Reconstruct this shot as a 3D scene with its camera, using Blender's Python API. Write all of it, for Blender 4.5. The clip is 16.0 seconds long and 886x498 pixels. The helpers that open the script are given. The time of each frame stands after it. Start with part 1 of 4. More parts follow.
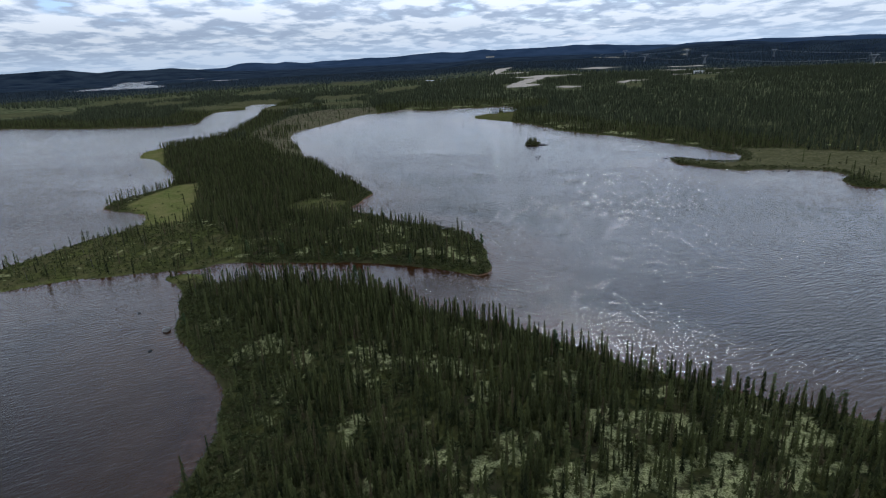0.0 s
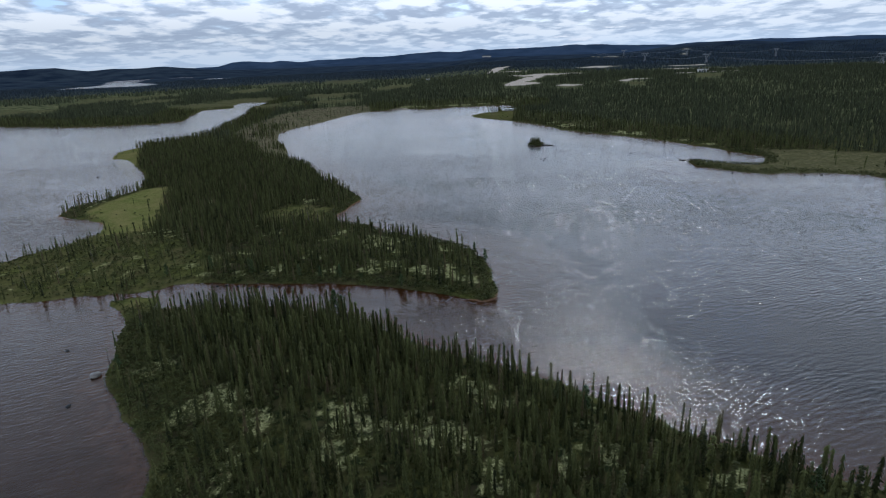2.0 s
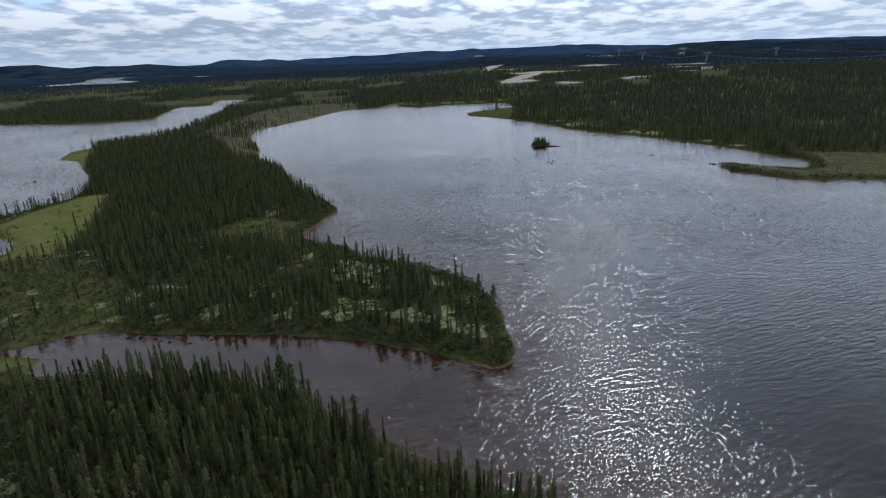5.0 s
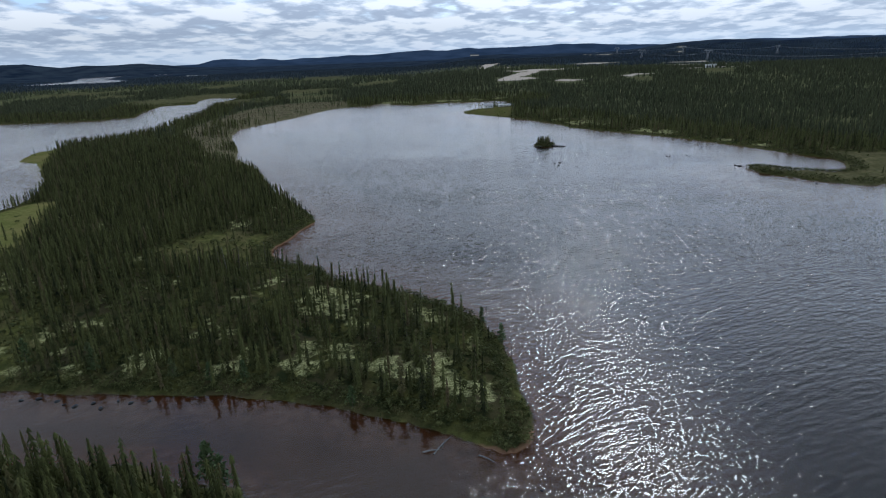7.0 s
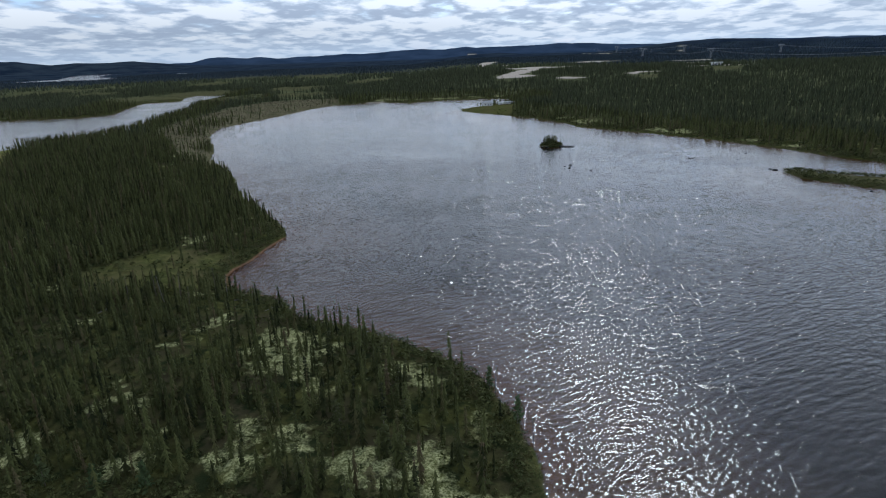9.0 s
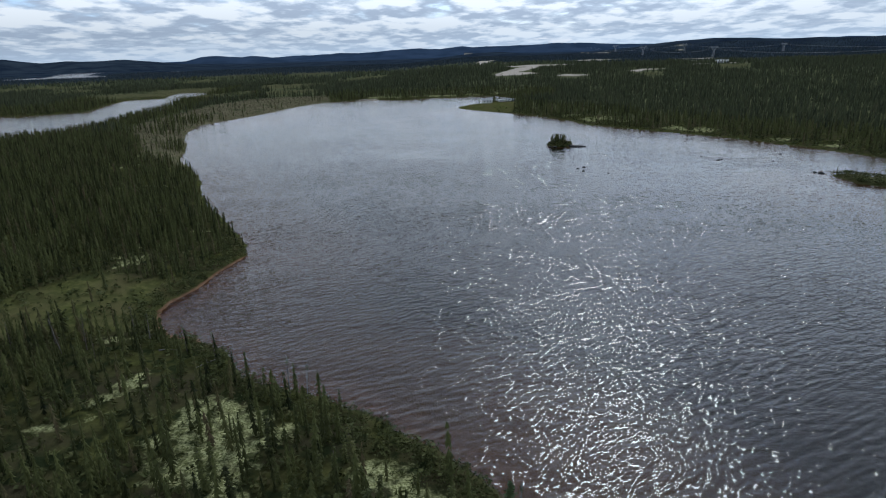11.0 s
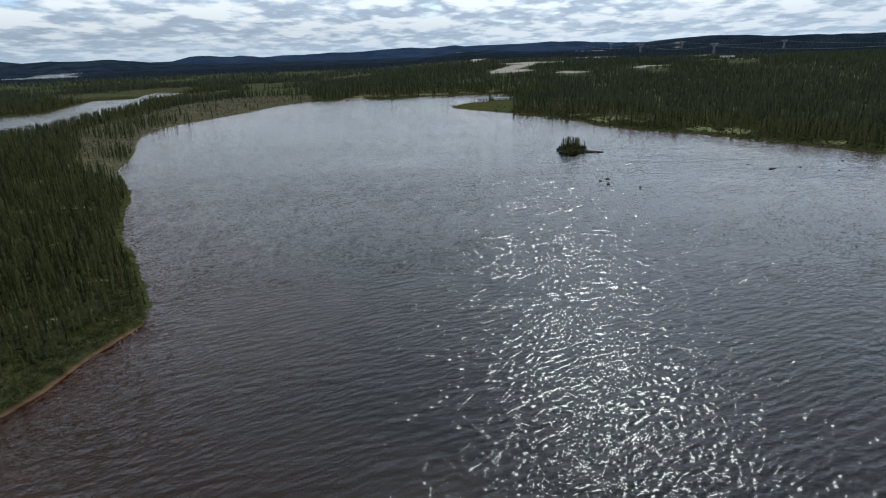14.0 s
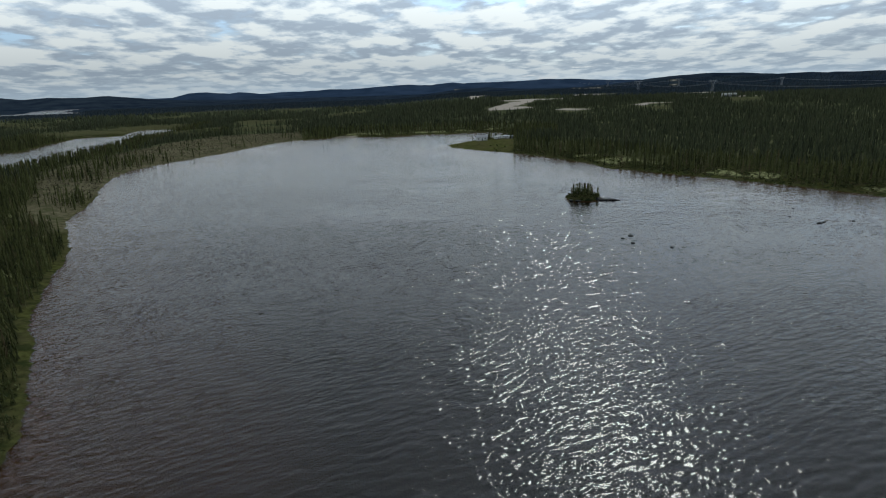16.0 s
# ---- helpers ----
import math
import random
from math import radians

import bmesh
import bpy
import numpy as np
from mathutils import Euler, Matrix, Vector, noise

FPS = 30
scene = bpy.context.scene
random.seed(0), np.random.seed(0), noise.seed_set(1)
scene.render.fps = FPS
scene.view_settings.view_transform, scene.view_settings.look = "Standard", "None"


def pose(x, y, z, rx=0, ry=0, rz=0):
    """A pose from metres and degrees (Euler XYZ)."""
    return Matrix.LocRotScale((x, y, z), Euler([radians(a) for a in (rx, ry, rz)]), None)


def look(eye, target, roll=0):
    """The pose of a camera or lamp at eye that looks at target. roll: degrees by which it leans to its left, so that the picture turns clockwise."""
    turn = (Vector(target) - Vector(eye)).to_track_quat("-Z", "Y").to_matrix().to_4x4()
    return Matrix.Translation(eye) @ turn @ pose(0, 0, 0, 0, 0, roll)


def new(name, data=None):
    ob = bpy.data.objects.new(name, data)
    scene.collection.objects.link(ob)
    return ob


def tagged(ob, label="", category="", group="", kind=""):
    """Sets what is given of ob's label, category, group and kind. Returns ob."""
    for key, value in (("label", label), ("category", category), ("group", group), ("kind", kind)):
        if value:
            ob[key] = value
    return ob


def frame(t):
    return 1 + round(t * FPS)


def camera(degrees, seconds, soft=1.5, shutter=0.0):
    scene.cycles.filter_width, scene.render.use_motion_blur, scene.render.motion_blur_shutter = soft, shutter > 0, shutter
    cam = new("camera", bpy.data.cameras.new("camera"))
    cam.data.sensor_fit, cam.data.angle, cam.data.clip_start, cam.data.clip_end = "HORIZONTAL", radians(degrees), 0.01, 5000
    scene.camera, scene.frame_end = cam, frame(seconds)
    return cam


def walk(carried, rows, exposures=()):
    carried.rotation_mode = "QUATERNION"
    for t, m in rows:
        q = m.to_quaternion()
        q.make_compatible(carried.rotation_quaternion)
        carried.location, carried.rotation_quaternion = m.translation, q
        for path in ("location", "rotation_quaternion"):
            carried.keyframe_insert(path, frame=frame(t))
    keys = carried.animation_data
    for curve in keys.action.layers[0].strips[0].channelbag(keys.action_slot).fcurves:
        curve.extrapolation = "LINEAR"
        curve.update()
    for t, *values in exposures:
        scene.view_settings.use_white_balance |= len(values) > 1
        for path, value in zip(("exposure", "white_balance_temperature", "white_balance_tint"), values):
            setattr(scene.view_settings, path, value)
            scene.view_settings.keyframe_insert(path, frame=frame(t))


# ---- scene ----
cam = camera(74.0, 16.0, soft=1.1)

PATH = [
    (0, (10.26, -28.223, 80.759), (10.096, -26.335, 80.12), -2.6),
    (0.5, (9.51, -19.168, 79.425), (9.349, -17.279, 78.786), -2.6),
    (1, (8.684, -10.02, 78.043), (8.527, -8.131, 77.403), -2.5),
    (1.5, (7.81, -0.814, 76.623), (7.657, 1.074, 75.984), -2.4),
    (2, (6.938, 8.371, 75.205), (6.788, 10.26, 74.566), -2.4),
    (2.5, (6.078, 17.532, 73.827), (5.933, 19.422, 73.188), -2.3),
    (3, (5.237, 26.739, 72.481), (5.097, 28.629, 71.842), -2.3),
    (3.5, (4.417, 35.995, 71.114), (4.282, 37.886, 70.475), -2.3),
    (4, (3.585, 45.241, 69.703), (3.455, 47.132, 69.064), -2.2),
    (6.5, (0.965, 90.296, 62.784), (0.854, 92.188, 62.145), -2.1),
    (7, (0.678, 99.298, 61.397), (0.57, 101.19, 60.758), -2.1),
    (7.5, (0.426, 108.263, 60.056), (0.32, 110.155, 59.416), -2.0),
    (8, (0.114, 117.304, 58.729), (0.011, 119.196, 58.09), -2.0),
    (8.5, (-0.29, 126.533, 57.393), (-0.39, 128.426, 56.753), -2.0),
    (9, (-0.716, 135.92, 56.016), (-0.813, 137.812, 55.376), -1.9),
    (11.5, (-2.602, 179.885, 48.632), (-2.683, 181.779, 47.993), -1.8),
    (12, (-2.78, 188.386, 47.259), (-2.858, 190.28, 46.621), -1.9),
    (12.5, (-2.964, 196.843, 46.128), (-3.04, 198.737, 45.49), -1.9),
    (13, (-3.202, 205.24, 45.435), (-3.274, 207.133, 44.795), -1.9),
    (13.5, (-3.411, 213.596, 45.162), (-3.478, 215.489, 44.522), -1.9),
    (14, (-3.455, 221.912, 45.092), (-3.517, 223.806, 44.451), -1.9),
    (14.5, (-3.352, 230.185, 45.061), (-3.411, 232.078, 44.42), -1.9),
    (15, (-3.237, 238.474, 45.01), (-3.292, 240.369, 44.372), -1.8),
    (15.5, (-3.155, 246.91, 44.93), (-3.209, 248.82, 44.339), -1.8),
    (16, (-3.049, 255.608, 44.859), (-3.101, 257.536, 44.328), -1.8),
]
walk(cam, [(t, look(eye, target, roll)) for t, eye, target, roll in PATH], [(0.0, 0.58, 5880, 10), (9.0, 0.58, 5900, 9), (12.5, 0.57, 6050, 7), (14.5, 0.57, 6200, 5), (15.0, 0.52, 6240, 4), (15.5, 0.39, 6290, 4), (16.0, 0.19, 6350, 3)])
# ---- world, sun ----
SUN_AZ, SUN_EL = 19.0, 41.0          # degrees: clockwise from +y, above the horizon


def make_world():
    w = bpy.data.worlds.new("sky")
    scene.world = w
    w.use_nodes = True
    nt = w.node_tree
    n, l = nt.nodes, nt.links
    n.clear()
    out = n.new("ShaderNodeOutputWorld")
    bg = n.new("ShaderNodeBackground")
    bg.inputs["Strength"].default_value = SKY_STRENGTH
    sky = n.new("ShaderNodeTexSky")
    sky.sky_type = "NISHITA"
    sky.sun_disc = False
    sky.sun_elevation = radians(SUN_EL)
    sky.sun_rotation = radians(SUN_AZ)
    sky.altitude = 400
    co = n.new("ShaderNodeTexCoord")
    sep = n.new("ShaderNodeSeparateXYZ")
    l.new(co.outputs["Generated"], sep.inputs[0])

    def op(kind, a, b=None, c=None):
        m = n.new("ShaderNodeMath")
        m.operation = kind
        for k, v in enumerate((a, b, c)):
            if v is None:
                continue
            if isinstance(v, (int, float)):
                m.inputs[k].default_value = v
            else:
                l.new(v, m.inputs[k])
        return m.outputs[0]

    up = op("MAXIMUM", sep.outputs["Z"], 0.0)

    def ceiling(lift):
        """The place on a flat cloud ceiling that lies that way, seen a little higher up."""
        den = op("ADD", op("ADD", op("MAXIMUM", sep.outputs["Z"], -0.04), 0.13), lift)
        c = n.new("ShaderNodeCombineXYZ")
        l.new(op("DIVIDE", sep.outputs["X"], den), c.inputs[0])
        l.new(op("MULTIPLY", op("DIVIDE", sep.outputs["Y"], den), 0.78), c.inputs[1])
        return c.outputs[0]

    flat, above = ceiling(0.0), ceiling(0.018)

    def noise_tex(vec, scale, detail, rough, off=0.0):
        t = n.new("ShaderNodeTexNoise")
        t.inputs["Scale"].default_value = scale
        t.inputs["Detail"].default_value = detail
        t.inputs["Roughness"].default_value = rough
        m = n.new("ShaderNodeMapping")
        m.inputs["Location"].default_value = (off, off * 0.7, off * 1.3)
        l.new(vec, m.inputs[0])
        l.new(m.outputs[0], t.inputs["Vector"])
        return t.outputs["Fac"]

    def cloud_field(vec):
        big = noise_tex(vec, 1.1, 3.0, 0.5, 3.0)
        mid = noise_tex(vec, 4.2, 9.0, 0.58, 11.0)
        warp = n.new("ShaderNodeTexNoise")
        warp.inputs["Scale"].default_value, warp.inputs["Detail"].default_value = 4.6, 4.0
        l.new(vec, warp.inputs["Vector"])
        bent = n.new("ShaderNodeVectorMath")
        bent.operation = "MULTIPLY_ADD"
        l.new(warp.outputs["Color"], bent.inputs[0])
        bent.inputs[1].default_value = (0.28, 0.28, 0.0)
        l.new(vec, bent.inputs[2])
        heap = n.new("ShaderNodeTexVoronoi")
        heap.feature = "SMOOTH_F1"
        heap.inputs["Scale"].default_value, heap.inputs["Smoothness"].default_value = 3.8, 0.4
        l.new(bent.outputs[0], heap.inputs["Vector"])
        heaps = op("MULTIPLY", op("SUBTRACT", 0.75, heap.outputs["Distance"]), 0.45)
        return op("ADD", heaps, op("ADD", op("MULTIPLY", big, 0.5), op("MULTIPLY", mid, 0.55)))

    field, field_up = cloud_field(flat), cloud_field(above)
    puff = op("SUBTRACT", noise_tex(flat, 11.0, 6.0, 0.6, 41.0), 0.5)
    field = op("ADD", field, op("MULTIPLY", puff, 0.08))

    def ramp(fac, stops):
        r = n.new("ShaderNodeValToRGB")
        e = r.color_ramp.elements
        while len(e) < len(stops):
            e.new(0.5)
        for k, (p, c) in enumerate(stops):
            e[k].position, e[k].color = p, (*c, 1)
        l.new(fac, r.inputs[0])
        return r.outputs[0]

    cover = ramp(field, [(0.42, (0, 0, 0)), (0.50, (0.8,) * 3), (0.57, (1, 1, 1))])
    # the tops of the billows are sunlit, the thick flat bases grey
    tone = op("ADD", op("MULTIPLY", op("SUBTRACT", field, field_up), 3.4), op("SUBTRACT", 0.72, op("MULTIPLY", field, 0.45)))
    tone = op("ADD", tone, op("MULTIPLY", puff, 1.0))
    cloud = ramp(tone, [(0.08, CLOUD_DARK), (0.36, CLOUD_MID), (0.54, CLOUD_LIGHT), (0.82, CLOUD_TOP)])
    mix = n.new("ShaderNodeMix")
    mix.data_type = "RGBA"
    l.new(cover, mix.inputs["Factor"])
    gap = n.new("ShaderNodeMix")
    gap.data_type = "RGBA"
    gap.inputs["Factor"].default_value = 0.65
    l.new(sky.outputs[0], gap.inputs["A"])
    gap.inputs["B"].default_value = (2.2, 3.3, 5.3, 1)
    l.new(gap.outputs["Result"], mix.inputs["A"])
    l.new(cloud, mix.inputs["B"])
    # pale air low over the horizon
    low = ramp(up, [(0.0, (0.6,) * 3), (0.02, (0.22,) * 3), (0.06, (0, 0, 0))])
    mix2 = n.new("ShaderNodeMix")
    mix2.data_type = "RGBA"
    l.new(low, mix2.inputs["Factor"])
    l.new(mix.outputs["Result"], mix2.inputs["A"])
    mix2.inputs["B"].default_value = (*CLOUD_AIR, 1)
    # thin cloud glows round the sun
    dot = n.new("ShaderNodeVectorMath")
    dot.operation = "DOT_PRODUCT"
    l.new(co.outputs["Generated"], dot.inputs[0])
    dot.inputs[1].default_value = (math.sin(radians(SUN_AZ)) * math.cos(radians(SUN_EL)), math.cos(radians(SUN_AZ)) * math.cos(radians(SUN_EL)), math.sin(radians(SUN_EL)))
    toward = op("MAXIMUM", dot.outputs["Value"], 0.0)
    # a brighter band about ten degrees up, added to lift the lake's reflections
    sky_band = op("ADD", 0.92, op("MULTIPLY", ramp(up, [(0.035, (0, 0, 0)), (0.18, (1, 1, 1)), (0.55, (0.05,) * 3)]), 0.92))
    glow = op("ADD", sky_band, op("ADD", op("MULTIPLY", op("POWER", toward, 6.0), AUREOLE[0]), op("MULTIPLY", op("POWER", toward, 60.0), AUREOLE[1])))
    vm = n.new("ShaderNodeVectorMath")
    vm.operation = "SCALE"
    l.new(mix2.outputs["Result"], vm.inputs[0])
    l.new(glow, vm.inputs["Scale"])
    l.new(vm.outputs[0], bg.inputs["Color"])
    l.new(bg.outputs[0], out.inputs[0])


SKY_STRENGTH, AUREOLE = 0.096, (0.95, 0.4)
CLOUD_DARK, CLOUD_MID, CLOUD_LIGHT, CLOUD_TOP = (2.5, 2.9, 3.55), (3.3, 3.75, 4.35), (4.15, 4.5, 5.0), (5.2, 5.4, 5.6)
CLOUD_AIR = (3.5, 4.3, 5.3)
make_world()

sun_data = bpy.data.lights.new("sun", "SUN")
sun_data.energy, sun_data.angle, sun_data.color = 0.56, radians(11.0), (1.0, 0.97, 0.92)
sun = new("sun", sun_data)
sun_way = Vector((math.sin(radians(SUN_AZ)) * math.cos(radians(SUN_EL)), math.cos(radians(SUN_AZ)) * math.cos(radians(SUN_EL)), math.sin(radians(SUN_EL))))
sun.matrix_world = look(sun_way * 500, (0, 0, 0))
scene.view_settings.exposure = 0.0


# ---- materials ----
class Nodes:
    """A small builder for a node material."""

    def __init__(self, name):
        self.mat = bpy.data.materials.new(name)
        self.mat.use_nodes = True
        self.n, self.l = self.mat.node_tree.nodes, self.mat.node_tree.links
        self.n.clear()
        self.out = self.n.new("ShaderNodeOutputMaterial")

    def put(self, v, socket):
        if isinstance(v, (int, float)):
            socket.default_value = v
        elif isinstance(v, tuple):
            socket.default_value = (*v, 1) if len(v) == 3 and socket.type == "RGBA" else v
        elif v is not None:
            self.l.new(v, socket)

    def math(self, kind, a, b=None, clamp=False):
        m = self.n.new("ShaderNodeMath")
        m.operation, m.use_clamp = kind, clamp
        self.put(a, m.inputs[0])
        self.put(b, m.inputs[1])
        return m.outputs[0]

    def pos(self):
        return self.n.new("ShaderNodeNewGeometry").outputs["Position"]

    def mapped(self, vec, scale=(1, 1, 1), turn=0.0):
        m = self.n.new("ShaderNodeMapping")
        m.inputs["Scale"].default_value = scale
        m.inputs["Rotation"].default_value = (0, 0, turn)
        self.l.new(vec, m.inputs[0])
        return m.outputs[0]

    def along(self, vec, fx, fy, turn, at=(0, 0, 0)):
        """Turned to lie along a direction, then scaled by fx along it and by fy across it."""
        m = self.n.new("ShaderNodeMapping")
        m.vector_type = "TEXTURE"
        m.inputs["Location"].default_value = at
        m.inputs["Rotation"].default_value = (0, 0, turn)
        m.inputs["Scale"].default_value = (1 / fx, 1 / fy, 1)
        self.l.new(vec, m.inputs[0])
        return m.outputs[0]

    def noise(self, vec, scale, detail=3.0, rough=0.55):
        t = self.n.new("ShaderNodeTexNoise")
        t.inputs["Scale"].default_value, t.inputs["Detail"].default_value, t.inputs["Roughness"].default_value = scale, detail, rough
        if vec is not None:
            self.l.new(vec, t.inputs["Vector"])
        return t.outputs["Fac"]

    def span(self, v, a, b, lo=0.0, hi=1.0):
        m = self.n.new("ShaderNodeMapRange")
        for k, x in enumerate((v, a, b, lo, hi)):
            self.put(x, m.inputs[k])
        return m.outputs[0]

    def mix(self, f, a, b):
        m = self.n.new("ShaderNodeMix")
        m.data_type = "RGBA"
        self.put(f, m.inputs["Factor"])
        self.put(a, m.inputs["A"])
        self.put(b, m.inputs["B"])
        return m.outputs["Result"]

    def attr(self, name):
        a = self.n.new("ShaderNodeAttribute")
        a.attribute_name = name
        return a.outputs["Fac"]

    def bump(self, h, dist, strength=1.0, normal=None):
        b = self.n.new("ShaderNodeBump")
        b.inputs["Distance"].default_value, b.inputs["Strength"].default_value = dist, strength
        self.l.new(h, b.inputs["Height"])
        if normal is not None:
            self.l.new(normal, b.inputs["Normal"])
        return b.outputs[0]

    def finish(self, color, rough=0.9, normal=None, metal=0.0, spec=0.3):
        p = self.n.new("ShaderNodeBsdfPrincipled")
        self.put(color, p.inputs["Base Color"])
        self.put(rough, p.inputs["Roughness"])
        self.put(metal, p.inputs["Metallic"])
        self.put(spec, p.inputs["Specular IOR Level"])
        self.put(normal, p.inputs["Normal"])
        self.l.new(p.outputs[0], self.out.inputs[0])
        return self.mat


CRESTS = radians(27)                 # the way that the wave crests run, from +x


def mat_water():
    m = Nodes("lake_water")
    p = m.pos()
    turn = radians(-28)
    swell = m.noise(m.along(p, 0.10, 0.26, CRESTS - 0.15), 1.0, 1.0, 0.5)
    wave = m.noise(m.along(p, 0.30, 0.90, CRESTS), 1.0, 0.0, 0.5)
    cross = m.noise(m.along(p, 0.80, 1.55, CRESTS + 0.4), 1.0, 0.0, 0.5)
    ripple = m.noise(m.along(p, 1.4, 2.4, CRESTS - 0.2), 1.0, 0.0, 0.5)
    # gusts roughen some stretches of the lake more than others; the narrows lie sheltered
    gust = m.span(m.noise(m.mapped(p, (0.008, 0.02, 1), turn), 1.0, 5.0, 0.68), 0.3, 0.7, 0.55, 1.2)
    # the wind comes over the far shore, so that the waves grow on the way, and the near point breaks them
    fetch = m.n.new("ShaderNodeSeparateXYZ")
    m.l.new(p, fetch.inputs[0])
    gust = m.math("MULTIPLY", gust, m.span(fetch.outputs["Y"], 310, 560, 1.0, 0.55))
    gust = m.math("MULTIPLY", gust, m.span(fetch.outputs["X"], -190, -140, 0.9, 1.0))
    gust = m.math("MULTIPLY", gust, m.span(fetch.outputs["Y"], 120, 190, 0.95, 1.0))
    # the western lake lies in the shelter of the point
    gust = m.math("MULTIPLY", gust, m.math("MAXIMUM", m.span(fetch.outputs["X"], -60, -25, 0.55, 1.0), m.span(fetch.outputs["Y"], 175, 215, 0.55, 1.0)))
    lee = m.n.new("ShaderNodeVectorMath")
    lee.operation = "DISTANCE"
    m.l.new(m.mapped(p, (1 / 62, 1 / 15, 0)), lee.inputs[0])
    lee.inputs[1].default_value = (-48 / 62, 184 / 15, 0)
    gust = m.math("MULTIPLY", gust, m.span(lee.outputs["Value"], 0.7, 1.25, 0.22, 1.0))
    # a smoother belt off the near point
    calm = m.n.new("ShaderNodeVectorMath")
    calm.operation = "LENGTH"
    m.l.new(m.along(p, 1 / 70, 1 / 24, radians(-24), (78, 158, 0)), calm.inputs[0])
    gust = m.math("MULTIPLY", gust, m.span(calm.outputs["Value"], 0.3, 1.3, 0.45, 1.0))
    open_ = m.span(fetch.outputs["Y"], 85, 165, 0.9, 1.0)
    h = m.math("ADD", m.math("MULTIPLY", swell, 0.20), m.math("MULTIPLY", wave, 0.29))
    h = m.math("MULTIPLY", m.math("ADD", h, m.math("MULTIPLY", cross, 0.165)), open_)
    h = m.math("MULTIPLY", m.math("ADD", h, m.math("MULTIPLY", ripple, 0.080)), gust)
    nrm = m.bump(h, WAVE_HEIGHT)
    fr = m.n.new("ShaderNodeFresnel")
    fr.inputs["IOR"].default_value = 1.333
    m.l.new(m.bump(m.math("MULTIPLY", h, m.math("MAXIMUM", m.span(fetch.outputs["Y"], 240, 480, 1.0, 0.08), m.span(fetch.outputs["X"], -260, -205, 0.9, 0.0))), WAVE_HEIGHT), fr.inputs["Normal"])
    tr = m.n.new("ShaderNodeBsdfTransparent")
    tr.inputs["Color"].default_value = (0.62, 0.50, 0.40, 1)
    gl = m.n.new("ShaderNodeBsdfGlossy")
    gl.inputs["Roughness"].default_value = 0.03
    gl.inputs["Color"].default_value = (1.0, 0.985, 0.97, 1)
    m.l.new(nrm, gl.inputs["Normal"])
    mx = m.n.new("ShaderNodeMixShader")
    m.l.new(fr.outputs[0], mx.inputs[0])
    m.l.new(tr.outputs[0], mx.inputs[1])
    m.l.new(gl.outputs[0], mx.inputs[2])
    m.l.new(mx.outputs[0], m.out.inputs[0])
    return m.mat


WAVE_HEIGHT = 1.0


